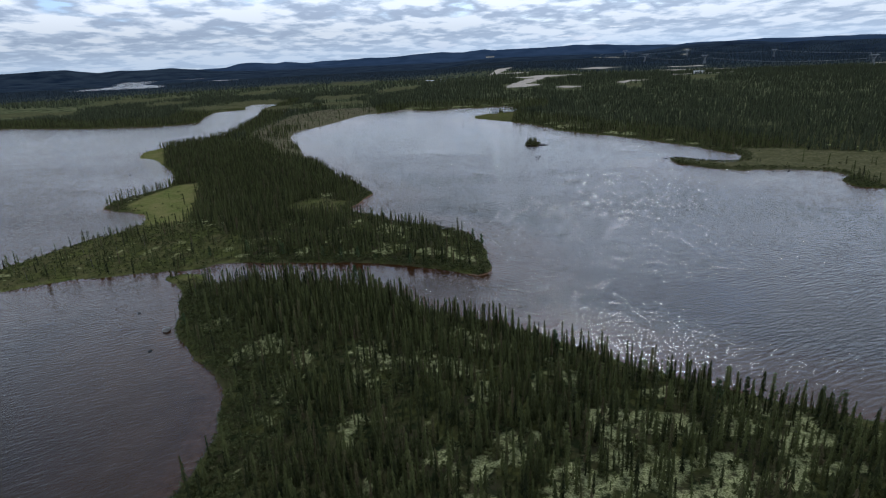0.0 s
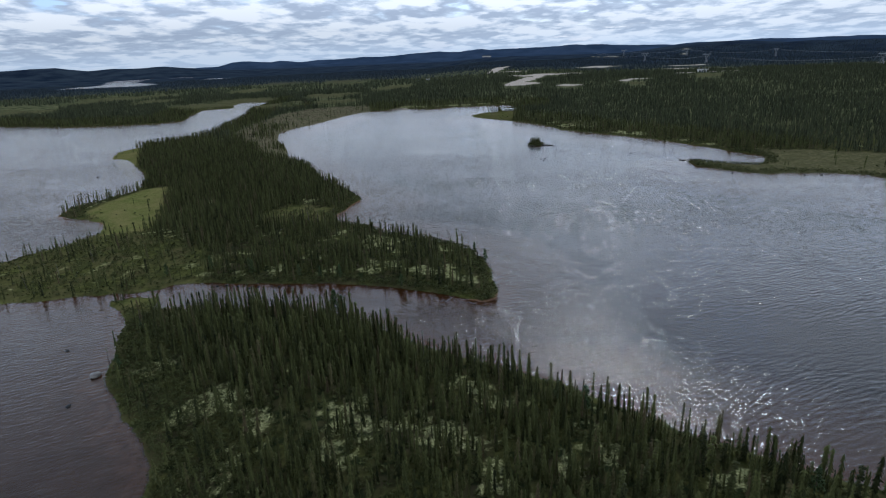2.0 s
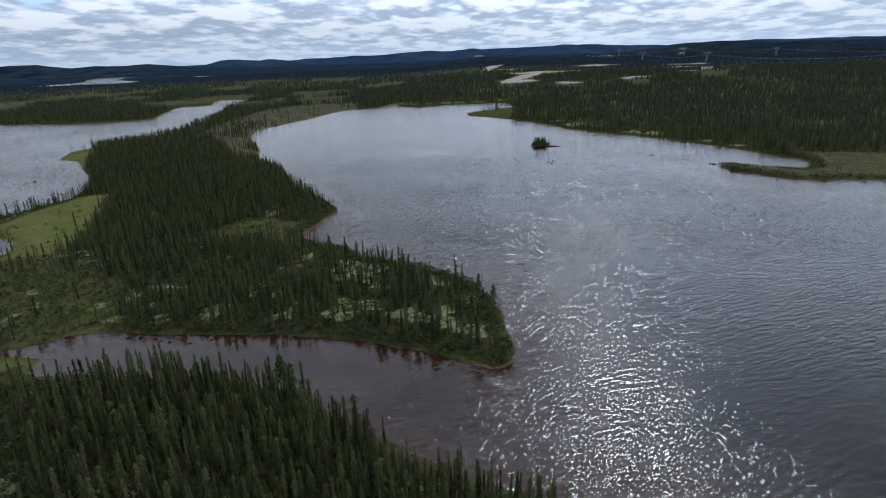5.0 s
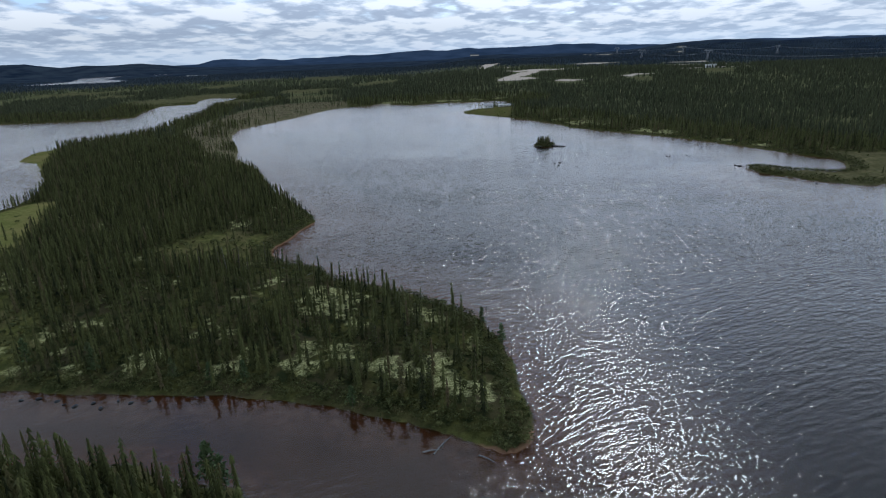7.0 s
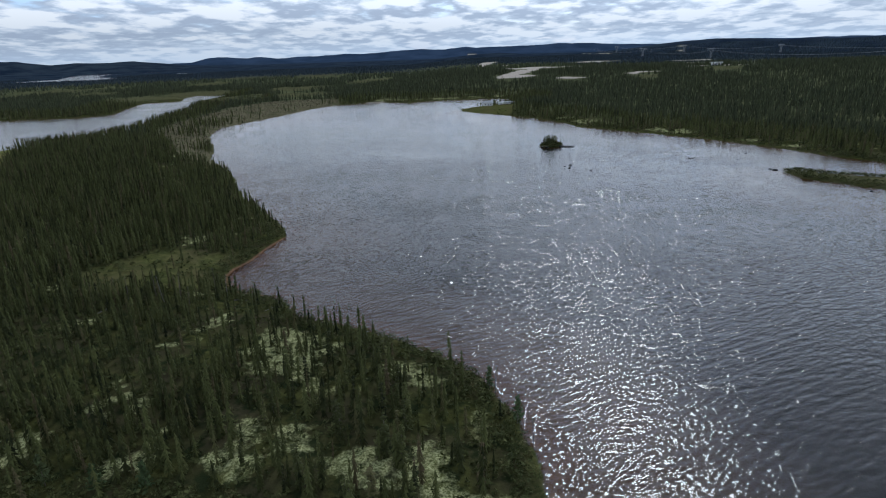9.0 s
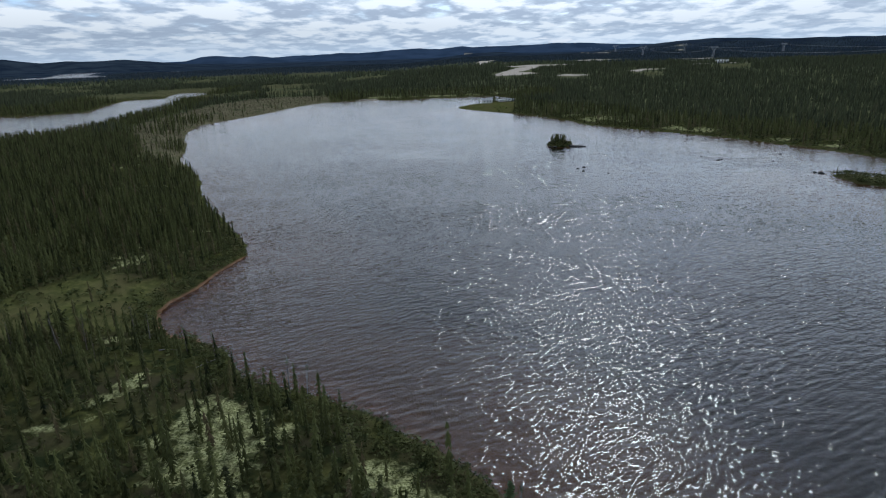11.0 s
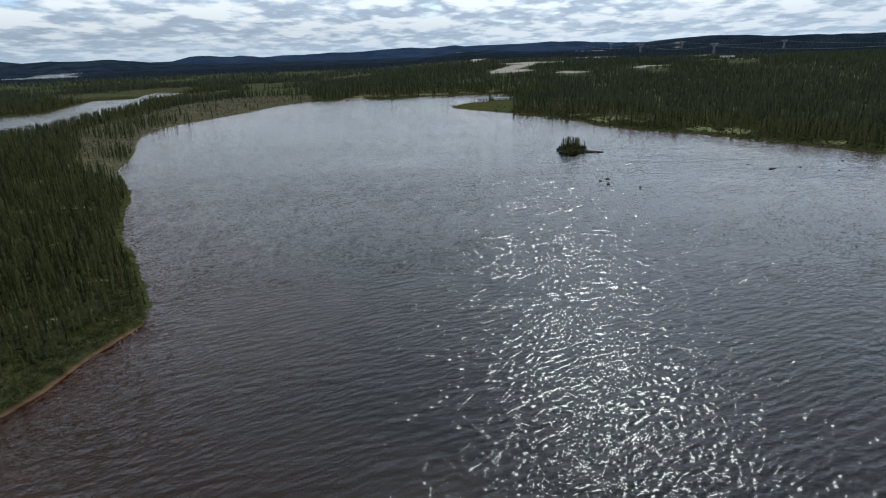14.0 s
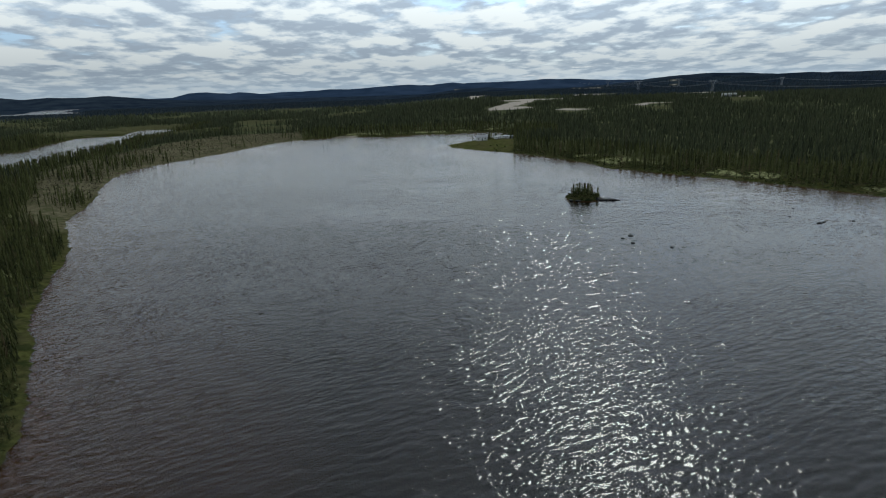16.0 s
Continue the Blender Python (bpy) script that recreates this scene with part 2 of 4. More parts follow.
def mat_ground():
    m = Nodes("forest_floor")
    p = m.pos()
    n1, n2, n3 = m.noise(p, 0.09, 4.0), m.noise(p, 0.55, 4.0, 0.6), m.noise(p, 3.0, 3.0, 0.6)
    moss = m.mix(m.span(n2, 0.35, 0.65), (0.031, 0.034, 0.011), (0.078, 0.079, 0.026))
    moss = m.mix(m.span(n1, 0.4, 0.62), moss, (0.050, 0.045, 0.024))
    moss = m.mix(m.span(m.noise(p, 0.28, 3.0, 0.6), 0.48, 0.62), moss, (0.020, 0.026, 0.011))
    lich = m.mix(m.span(n3, 0.40, 0.60), (0.11, 0.118, 0.042), (0.38, 0.38, 0.19))
    patch = m.span(m.math("ADD", m.attr("lichen"), m.math("MULTIPLY", m.math("SUBTRACT", n2, 0.5), 2.4)), 0.55, 1.15)
    col = m.mix(patch, moss, lich)
    grass = m.mix(m.span(n2, 0.3, 0.7), (0.070, 0.084, 0.022), (0.150, 0.158, 0.050))
    grass = m.mix(m.span(n1, 0.35, 0.65), grass, (0.165, 0.148, 0.056))
    grass = m.mix(m.span(n3, 0.52, 0.70, 0.0, 0.6), grass, (0.045, 0.055, 0.018))
    col = m.mix(m.attr("grass"), col, grass)
    brush = m.mix(m.span(n2, 0.35, 0.65), (0.082, 0.070, 0.040), (0.175, 0.150, 0.096))
    brush = m.mix(m.span(n1, 0.48, 0.62, 0.0, 0.7), brush, (0.060, 0.064, 0.028))
    brush = m.mix(m.span(n3, 0.5, 0.75), brush, (0.07, 0.085, 0.035))
    col = m.mix(m.attr("brush"), col, brush)
    sand = m.mix(m.span(n2, 0.3, 0.7), (0.30, 0.255, 0.21), (0.48, 0.42, 0.36))
    col = m.mix(m.attr("sand"), col, sand)
    woods = m.mix(m.span(m.noise(p, 0.045, 5.0, 0.65), 0.38, 0.64), (0.034, 0.044, 0.022), (0.125, 0.125, 0.062))
    col = m.mix(m.attr("woods"), col, woods)
    # distance haze and cloud shade put into the colour of the hills
    hazed_hill = m.mix(m.span(m.noise(p, 0.012, 4.0), 0.35, 0.65), (0.011, 0.018, 0.031), (0.030, 0.042, 0.056))
    col = m.mix(m.attr("hill_haze"), col, hazed_hill)
    # bluer still for the farthest range: its haze is in the colour too
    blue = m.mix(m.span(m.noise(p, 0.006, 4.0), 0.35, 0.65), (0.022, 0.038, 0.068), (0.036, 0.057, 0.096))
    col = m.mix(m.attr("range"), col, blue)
    z = m.n.new("ShaderNodeSeparateXYZ")
    m.l.new(p, z.inputs[0])
    wet = m.math("ADD", m.math("SUBTRACT", z.outputs["Z"], m.math("MULTIPLY", m.attr("beach"), 0.22)), m.math("MULTIPLY", m.math("SUBTRACT", n2, 0.5), 0.25))
    bed = m.mix(m.span(n2, 0.3, 0.7), (0.115, 0.066, 0.038), (0.215, 0.128, 0.076))
    col = m.mix(m.span(wet, -0.12, 0.03), bed, col)
    # bed colour by depth: the water's scattering and absorption of light painted in
    depth_tint = m.mix(m.span(n1, 0.3, 0.7), (0.106, 0.070, 0.045), (0.135, 0.090, 0.060))
    depth_tint = m.mix(m.span(wet, -5.0, -2.2), (0.017, 0.018, 0.024), depth_tint)
    col = m.mix(m.math("SUBTRACT", m.span(wet, -1.5, -0.1), m.math("MULTIPLY", m.attr("beach"), -0.25), True), depth_tint, col)
    nrm = m.bump(m.math("ADD", m.math("MULTIPLY", n2, 0.7), m.math("MULTIPLY", n3, 0.3)), 0.5)
    return m.finish(col, 1.0, nrm, spec=0.0)


def mat_needles(name, dark, light, warm):
    m = Nodes(name)
    info = m.n.new("ShaderNodeObjectInfo")
    geo = m.n.new("ShaderNodeNewGeometry")
    t = m.math("FRACT", m.math("ADD", m.attr("tint"), info.outputs["Random"]))
    col = m.mix(m.span(t, 0.0, 0.75), dark, light)
    col = m.mix(m.span(t, 0.87, 0.99), col, warm)
    col = m.mix(m.math("MULTIPLY", geo.outputs["Random Per Island"], 0.45), col, light)
    col = m.mix(m.span(m.noise(geo.outputs["Position"], 2.5, 2.0), 0.4, 0.7, 0.0, 0.5), col, dark)
    return m.finish(col, 0.8, spec=0.08)


def mat_plain(name, a, b, scale, rough=0.8, metal=0.0, bump=0.02):
    m = Nodes(name)
    p = m.pos()
    n1, n2 = m.noise(p, scale, 4.0, 0.6), m.noise(p, scale * 6, 3.0, 0.6)
    col = m.mix(m.span(m.math("ADD", m.math("MULTIPLY", n1, 0.6), m.math("MULTIPLY", n2, 0.4)), 0.35, 0.65), a, b)
    return m.finish(col, rough, m.bump(n2, bump), metal)


WATER, GROUND = mat_water(), mat_ground()
# wide dark-to-light spread: sunlit and self-shaded trees imitated in the needle colour
NEEDLE = mat_needles("spruce_needles", (0.009, 0.012, 0.005), (0.092, 0.099, 0.033), (0.105, 0.076, 0.043))
LARCH = mat_needles("larch_needles", (0.040, 0.062, 0.026), (0.070, 0.095, 0.038), (0.085, 0.09, 0.04))
SHRUB = mat_needles("shrub_leaves", (0.028, 0.036, 0.012), (0.090, 0.096, 0.034), (0.112, 0.096, 0.042))
# the same spruces farther off: haze put in as lifted, cooler darks
FAR_NEEDLE = mat_needles("distant_needles", (0.020, 0.027, 0.016), (0.078, 0.086, 0.042), (0.085, 0.078, 0.045))
# spruce needles tinted blue for the haze over the distant hills
HAZE_NEEDLE = mat_needles("hazed_needles", (0.012, 0.019, 0.026), (0.036, 0.048, 0.055), (0.034, 0.046, 0.048))
BRUSH = mat_needles("dry_brush", (0.070, 0.062, 0.036), (0.160, 0.138, 0.090), (0.050, 0.062, 0.026))
BARK = mat_plain("spruce_bark", (0.055, 0.045, 0.036), (0.12, 0.10, 0.085), 3.0, 0.9)
SNAG = mat_plain("dead_wood", (0.09, 0.08, 0.07), (0.20, 0.185, 0.165), 3.0, 0.85)
STONE = mat_plain("granite", (0.13, 0.12, 0.11), (0.33, 0.31, 0.28), 1.2, 0.85, 0.0, 0.08)
WETSTONE = mat_plain("wet_granite", (0.010, 0.010, 0.010), (0.032, 0.030, 0.027), 1.2, 0.75, 0.0, 0.08)
STEEL = mat_plain("galvanised_steel", (0.17, 0.18, 0.19), (0.27, 0.28, 0.29), 0.5, 0.7, 0.1)


# ---- plan ----
def noise2(x, y, size, seed=0):
    """Smooth value noise, 0 to 1, with features of about that size in metres."""
    rng = np.random.RandomState(seed)
    tab = rng.rand(256, 256)
    u, v = np.asarray(x, float) / size, np.asarray(y, float) / size
    i, j = np.floor(u).astype(int), np.floor(v).astype(int)
    fu, fv = u - i, v - j
    fu, fv = fu * fu * (3 - 2 * fu), fv * fv * (3 - 2 * fv)
    g = lambda a, b: tab[a % 256, b % 256]
    return (g(i, j) * (1 - fu) + g(i + 1, j) * fu) * (1 - fv) + (g(i, j + 1) * (1 - fu) + g(i + 1, j + 1) * fu) * fv


def fbm(x, y, size, seed=0, octaves=3):
    total, amp, norm = 0.0, 1.0, 0.0
    for k in range(octaves):
        total = total + amp * noise2(x, y, size / 2**k, seed + k)
        norm += amp
        amp *= 0.5
    return total / norm


def smooth(v, a, b):
    t = np.clip((np.asarray(v, float) - a) / (b - a), 0, 1)
    return t * t * (3 - 2 * t)


def signed(x, y, ring):
    """Distance to a closed outline, negative inside."""
    p = np.array(ring, float)
    best, inside = np.full(np.shape(x), 1e9), np.zeros(np.shape(x), bool)
    for (ax, ay), (bx, by) in zip(p, np.roll(p, -1, 0)):
        dx, dy = bx - ax, by - ay
        t = np.clip(((x - ax) * dx + (y - ay) * dy) / (dx * dx + dy * dy + 1e-9), 0, 1)
        best = np.minimum(best, (x - ax - t * dx) ** 2 + (y - ay - t * dy) ** 2)
        if dy:
            inside ^= ((ay > y) != (by > y)) & (x < dx * (y - ay) / dy + ax)
    return np.where(inside, -1, 1) * np.sqrt(best)


SHORE_NEAR_EAST = [(-96, 173), (-81, 174), (-65, 174), (-54, 175), (-46, 172), (-36, 169), (-29, 162), (-21, 156), (-7, 147), (8, 139),
                   (23, 131), (36, 121), (48, 110), (62, 102), (77, 95), (92, 89), (112, 82), (150, 70), (300, 50), (420, 120), (420, 250), (300, 285)]
SHORE_RIGHT = [(223, 299), (213, 305), (211, 313), (214, 323), (223, 331), (223, 341), (219, 349), (200, 355), (181, 358), (170, 356), (161, 361),
               (151, 372), (140, 386), (138, 403), (146, 404), (154, 395), (164, 389), (174, 385), (182, 389), (190, 409), (191, 421), (182, 431),
               (175, 446), (167, 462), (161, 472), (152, 488), (138, 508), (120, 530), (103, 548), (88, 566), (78, 576), (74, 597), (53, 637)]
SHORE_FAR = [(35, 662), (12, 686), (-5, 707), (-10, 728), (2, 748), (22, 774), (44, 796), (50, 835), (30, 856), (5, 848), (-30, 850), (-52, 842),
             (-70, 826), (-92, 840), (-115, 848), (-138, 832), (-162, 812), (-176, 765), (-185, 715), (-204, 650), (-208, 622), (-201, 588), (-187, 552), (-174, 528)]
SHORE_PENINSULA = [(-160, 494), (-153, 471), (-146, 462), (-123, 428), (-108, 397), (-95, 371), (-84, 357), (-73, 340), (-66, 328), (-62, 317), (-63, 303),
                   (-65, 294), (-67, 287), (-67, 281), (-64, 275), (-59, 270), (-52, 267), (-46, 263), (-41, 256), (-34, 252), (-24, 248), (-7, 236),
                   (0, 229), (5, 219), (8, 208), (10, 190), (10, 181), (6, 177), (-5, 183), (-17, 188), (-27, 192), (-40, 194), (-58, 196), (-75, 196), (-92, 197), (-96, 185)]
LAKE_MAIN = SHORE_NEAR_EAST + SHORE_RIGHT + SHORE_FAR + SHORE_PENINSULA
LAKE_CHANNEL = [(-125, 181), (-117, 181.5), (-111, 184.5), (-104, 183), (-102, 176), (-94, 173), (-85, 176), (-85, 197), (-93, 198), (-104, 195.5), (-108, 191), (-116, 188.5), (-126, 187)]
LAKE_WEST = [(-122, 187), (-132, 186), (-147, 181), (-154, 182), (-162, 177), (-179, 168), (-240, 128), (-350, 80), (-380, -80), (-110, -90), (-72, 0), (-55, 45), (-52, 70),
             (-54, 84), (-57, 95), (-59, 101), (-65, 108), (-74, 114), (-82, 123), (-88, 129), (-92, 136), (-95, 146), (-99, 155), (-103, 164), (-108, 171), (-117, 179)]
LAKE_NORTHWEST = [(-260, 150), (-200, 193), (-193, 214), (-187, 231), (-180, 243), (-175, 263), (-184, 278), (-198, 287), (-211, 291), (-219, 294), (-225, 313), (-217, 332),
                  (-211, 356), (-222, 386), (-246, 422), (-268, 450), (-285, 471), (-306, 481), (-322, 517), (-317, 544), (-300, 577), (-290, 626), (-306, 726), (-322, 800),
                  (-340, 880), (-372, 960), (-376, 1060), (-430, 1075), (-424, 1020), (-400, 960), (-440, 940), (-420, 850), (-395, 785), (-420, 760), (-476, 749), (-560, 757),
                  (-707, 798), (-1050, 790), (-950, 300), (-500, 150), (-350, 115)]
PONDS = [
    [(-1480, 2000), (-1445, 2250), (-1640, 2560), (-1760, 2800), (-1600, 2950), (-1560, 2750), (-1420, 2420), (-1180, 2150), (-1150, 1990), (-1250, 2010), (-1340, 1960)],
    [(-1520, 2780), (-1400, 2780), (-1350, 2950), (-1500, 2980)],
    [(-1200, 2480), (-1080, 2450), (-1060, 2560), (-1180, 2600)],
    [(-190, 1620), (-70, 1560), (-50, 1700), (-170, 1780)],
    [(-335, 905), (-300, 895), (-285, 915), (-320, 930)],
]
FAR_BOGS = [(-785, 1270, 85, 95), (-640, 1150, 40, 50), (-390, 1690, 60, 100), (-280, 1130, 62, 62), (-590, 1740, 60, 90), (-820, 985, 70, 50), (-470, 1005, 42, 36), (-415, 1095, 52, 62),
            (-335, 950, 40, 40), (-250, 985, 50, 42), (-180, 1260, 44, 50), (-540, 1390, 34, 70), (395, 1120, 26, 34), (255, 1035, 12, 24)]
BEACHES = [(-66, 279, 14), (-64, 296, 12), (-63, 308, 10), (8, 178, 9), (-178, 285, 14), (-222, 296, 12), (-58, 270, 8)]
LICHEN_BANKS = [(-100, 858, 15), (-82, 856, 13), (-61, 856, 8), (-38, 860, 12), (-20, 860, 10), (4, 858, 13), (36, 872, 13), (88, 594, 15), (104, 578, 9), (124, 538, 12), (138, 527, 10),
                (76, 622, 9), (170, 464, 9), (158, 486, 8),
                (8, 67, 3.1), (-4, 82, 2.3), (29, 102, 3.1), (76, 79, 4.7), (65, 65, 4.7), (25, 80, 2.3), (45, 68, 3.1), (-23, 81, 2.0), (-46, 103, 1.6), (92, 85, 3.9), (-39, 161, 2.0), (0, 131, 2.3), (17, 133, 2.0),
                (-32, 203, 2.3), (-54, 203, 3.9), (-38, 204, 3.1), (-9, 226, 3.9), (-7, 206, 3.1), (3, 195, 3.9), (-86, 308, 3.9), (-84, 297, 2.3), (-82, 335, 3.1), (-184, 394, 2.3), (-132, 220, 3.1), (-104, 267, 3)]
BOG_WEST = [(-207, 318), (-203, 350), (-190, 352), (-172, 318), (-158, 288), (-147, 256), (-167, 252), (-182, 272), (-205, 296)]
BOG_WEST_EDGE = [(-226, 318), (-214, 336), (-208, 356), (-186, 352), (-172, 325), (-172, 262), (-196, 284), (-224, 292)]
BOG_BAY = [(-108, 276), (-90, 296), (-68, 296), (-64, 283), (-70, 272), (-92, 266)]
BOG_EAST = [(138, 402), (152, 376), (172, 352), (202, 352), (226, 345), (226, 300), (330, 285), (345, 330), (270, 385), (225, 415), (196, 432), (188, 405), (165, 392)]
BOG_POINT = [(-312, 474), (-328, 517), (-312, 540), (-300, 522), (-276, 474), (-262, 446), (-275, 440)]
BOG_CORNER = [(-118, 176), (-113, 186), (-102, 185), (-98, 172), (-106, 166)]
BRUSH_NECK = [(-206, 530), (-186, 494), (-168, 468), (-140, 452), (-160, 494), (-172, 520), (-184, 560), (-202, 620), (-200, 660), (-180, 705), (-168, 765), (-150, 820), (-165, 880), (-235, 870), (-262, 800), (-264, 690), (-250, 600)]
CAMP_LAWN = [(-14, 728), (-8, 705), (14, 682), (34, 664), (40, 684), (46, 735), (46, 776), (22, 778), (2, 752)]
STRIP_WEST = [(-122, 189), (-94, 196), (-98, 214), (-114, 232), (-142, 252), (-172, 262), (-200, 200), (-330, 120), (-330, 90), (-179, 166)]
SAND = [(70, 1105, 32, 20, 0), (88, 1190, 14, 80, -20), (138, 1300, 60, 30, 15), (146, 1046, 22, 11, 0), (62, 1590, 60, 26, 0), (505, 1560, 45, 24, 0), (268, 1102, 30, 10, 0), (-20, 1620, 60, 70, -20), (45, 1800, 16, 220, -8), (475, 1370, 76, 26, 0),
        (430, 1190, 60, 10, 0), (310, 1680, 44, 40, 0), (505, 2600, 8, 130, 14), (770, 2420, 7, 90, -20), (690, 1290, 50, 10, 0), (840, 1330, 60, 9, 0), (250, 1085, 14, 12, 0),
        (28, 4400, 26, 60, 0)]
RIDGES = [
    (3700, 330, [(-75, 42), (-45, 56), (-40, 64), (-37.4, 68), (-36.3, 64), (-35.6, 38), (-34.2, 37), (-33, 46), (-31, 44), (-29, 55), (-27.5, 42), (-26, 28), (-24, 16), (-20, 6), (0, 0)]),
    (4400, 260, [(-30, 0), (-26, 14), (-23.8, 32), (-23, 52), (-22, 54), (-21, 50), (-20.4, 36), (-18.8, 52), (-17.5, 41), (-16.6, 26), (-14, 14), (-10, 6), (-5, 0)]),
    (4640, 220, [(-75, 34), (-28, 24), (-24, 26), (-17, 32), (-15.5, 43), (-13.8, 41), (-11.6, 48), (-8.6, 52), (-6.2, 62), (-4.8, 65), (-2.3, 57), (-0.2, 62), (0.7, 50), (4.5, 53),
                 (8.1, 64), (9.7, 58), (11.2, 53), (13.3, 42), (16.7, 36), (19.3, 40), (23.9, 52), (29, 44), (32, 42), (75, 36)]),
    (2720, 340, [(6, 0), (11, 8), (15, 26), (16.8, 34), (19.2, 42), (21.2, 48), (24, 42), (26.2, 37), (29, 36), (32, 35), (75, 30)]),
    (2850, 240, [(-6, 0), (-3, 5), (-1, 10), (1, 15), (2.9, 18), (5, 10), (7, 0)]),
]


def shore(x, y):
    """Distance to the waterline: positive on land, negative in the lakes."""
    s = np.full(np.shape(x), 1e9)
    for ring in (LAKE_MAIN, LAKE_CHANNEL, LAKE_WEST, LAKE_NORTHWEST, *PONDS):
        s = np.minimum(s, signed(x, y, ring))
    wob = (fbm(x, y, 9.0, 40) - 0.5) * 3.2 + (fbm(x, y, 2.5, 44) - 0.5) * 0.8
    s = s + wob * smooth(np.abs(s), 25, 3)
    return s


def ridge(x, y):
    r, az = np.hypot(x, y - 100), np.degrees(np.arctan2(x, y - 100))
    h = np.zeros(np.shape(x))
    for rad, width, prof in RIDGES:
        a = np.interp(az, [p[0] for p in prof], [p[1] for p in prof])
        h = np.maximum(h, a * np.exp(-(((r - rad) / width) ** 2)))
    rough = (fbm(x, y, 300, 60) - 0.5) * 14 * smooth(r, 1500, 2600) + (fbm(x, y, 110, 64) - 0.5) * 9 * smooth(r, 2000, 2600)
    return h + np.where(h > 12, rough * smooth(h, 12, 40), 0)


def ground_z(x, y, s=None):
    s = shore(x, y) if s is None else s
    r = np.hypot(x, y - 100)
    land = 0.55 * smooth(s, 0, 2.0) + 1.3 * smooth(s, 1, 16) + 1.6 * smooth(s, 12, 60) + (fbm(x, y, 22, 70) - 0.5) * 1.6 * smooth(s, 3, 20)
    rise = 14 * smooth(r, 700, 1200) * smooth(x, -260, 40) * smooth(s, 5, 120) + (fbm(x, y, 260, 75) - 0.4) * (2.0 + 6 * smooth(x, -300, 100)) * smooth(s, 30, 300) * smooth(r, 500, 1200)
    deep = np.where(s < 0, 0.16 * np.maximum(s, -3) - 1.9 * smooth(-s, 2.5, 14), 0) - 3.0 * smooth(-signed(x, y, LAKE_MAIN), 12, 55) - 2.4 * smooth(-signed(x, y, LAKE_WEST), 14, 60)
    return np.where(s > 0, land + np.maximum(rise, 0) + ridge(x, y) * smooth(s, 0, 60), deep)


def in_zone(x, y, ring, soft=4.0):
    return smooth(-signed(x, y, ring) + (fbm(x, y, 12, 80) - 0.5) * 8, -soft, soft)


def bogs(x, y, green=False):
    """Open bog and meadow: 0 to 1; green: how bright its grass is."""
    g = np.zeros(np.shape(x))
    for ring, w in ((BOG_WEST, 0.95), (BOG_BAY, 0.38), (BOG_EAST, 0.22), (BOG_POINT, 0.85), (BOG_CORNER, 0.6), (CAMP_LAWN, 0.35)):
        g = np.maximum(g, in_zone(x, y, ring) * (w if green else 1.0))
    for cx, cy, rx, ry in FAR_BOGS:
        g = np.maximum(g, (0.14 if green else 0.80) * smooth(1.15 - np.hypot((x - cx) / rx, (y - cy) / ry) + (fbm(x, y, 40, 85) - 0.5) * 2.2, 0, 0.3))
    return g


def sands(x, y):
    g = np.zeros(np.shape(x))
    for cx, cy, rx, ry, turn in SAND:
        c, s_ = math.cos(radians(turn)), math.sin(radians(turn))
        u, v = (x - cx) * c + (y - cy) * s_, -(x - cx) * s_ + (y - cy) * c
        g = np.maximum(g, smooth(1.25 - np.hypot(u / rx, v / ry) + (fbm(x, y, 24, 90) - 0.5) * 1.5, 0, 0.25))
    return g


def lichens(x, y):
    """Open ground with pale lichen: 0 to 1."""
    f = fbm(x, y, 7, 100)
    near = (0.19 * smooth(x, -50, 35) + 0.12 * smooth(signed(x, y, LAKE_WEST), 6, 10) * smooth(signed(x, y, LAKE_WEST), 24, 14)) * (y < 178)
    south = 0.09 * smooth(signed(x, y, LAKE_MAIN), 4, 8) * smooth(signed(x, y, LAKE_MAIN), 32, 16) * (x > -130) * (y > 178) * (y < 250)
    banks = 0.0
    for cx, cy, rad in LICHEN_BANKS:
        banks = np.maximum(banks, 0.48 * smooth(np.hypot(x - cx, y - cy), rad * 1.15, rad * 0.5))
    tip = 0.06 * smooth(x, -60, -8) * (y > 178) * (y < 245)
    return smooth(f + near + south + banks + tip, 0.64, 0.80)


# ---- ground and water ----
def axis_steps(spans, far_lo, far_hi, growth=1.09):
    pts = [spans[0][0]]
    for a, b, step in spans:
        pts += list(np.linspace(a, b, int(round((b - a) / step)) + 1)[1:])
    step = spans[-1][2]
    while pts[-1] < far_hi:
        step *= growth
        pts.append(pts[-1] + step)
    step, low = spans[0][2], []
    edge = pts[0]
    while edge > far_lo:
        step *= growth
        edge -= step
        low.append(edge)
    return np.array(low[::-1] + pts)


def mesh_from(name, verts, faces, mats, attrs=None, flat=True):
    me = bpy.data.meshes.new(name)
    verts, faces = np.asarray(verts, np.float32), np.asarray(faces, np.int32)
    k = faces.shape[1]
    me.vertices.add(len(verts))
    me.vertices.foreach_set("co", verts.ravel())
    me.loops.add(faces.size)
    me.loops.foreach_set("vertex_index", faces.ravel())
    me.polygons.add(len(faces))
    me.polygons.foreach_set("loop_start", np.arange(len(faces), dtype=np.int32) * k)
    for m in mats:
        me.materials.append(m)
    for key, val in (attrs or {}).items():
        me.attributes.new(key, "FLOAT", "POINT").data.foreach_set("value", np.asarray(val, np.float32))
    me.update(calc_edges=True)
    me.validate()
    me.polygons.foreach_set("use_smooth", np.full(len(faces), not flat))
    return me


GRID = {}


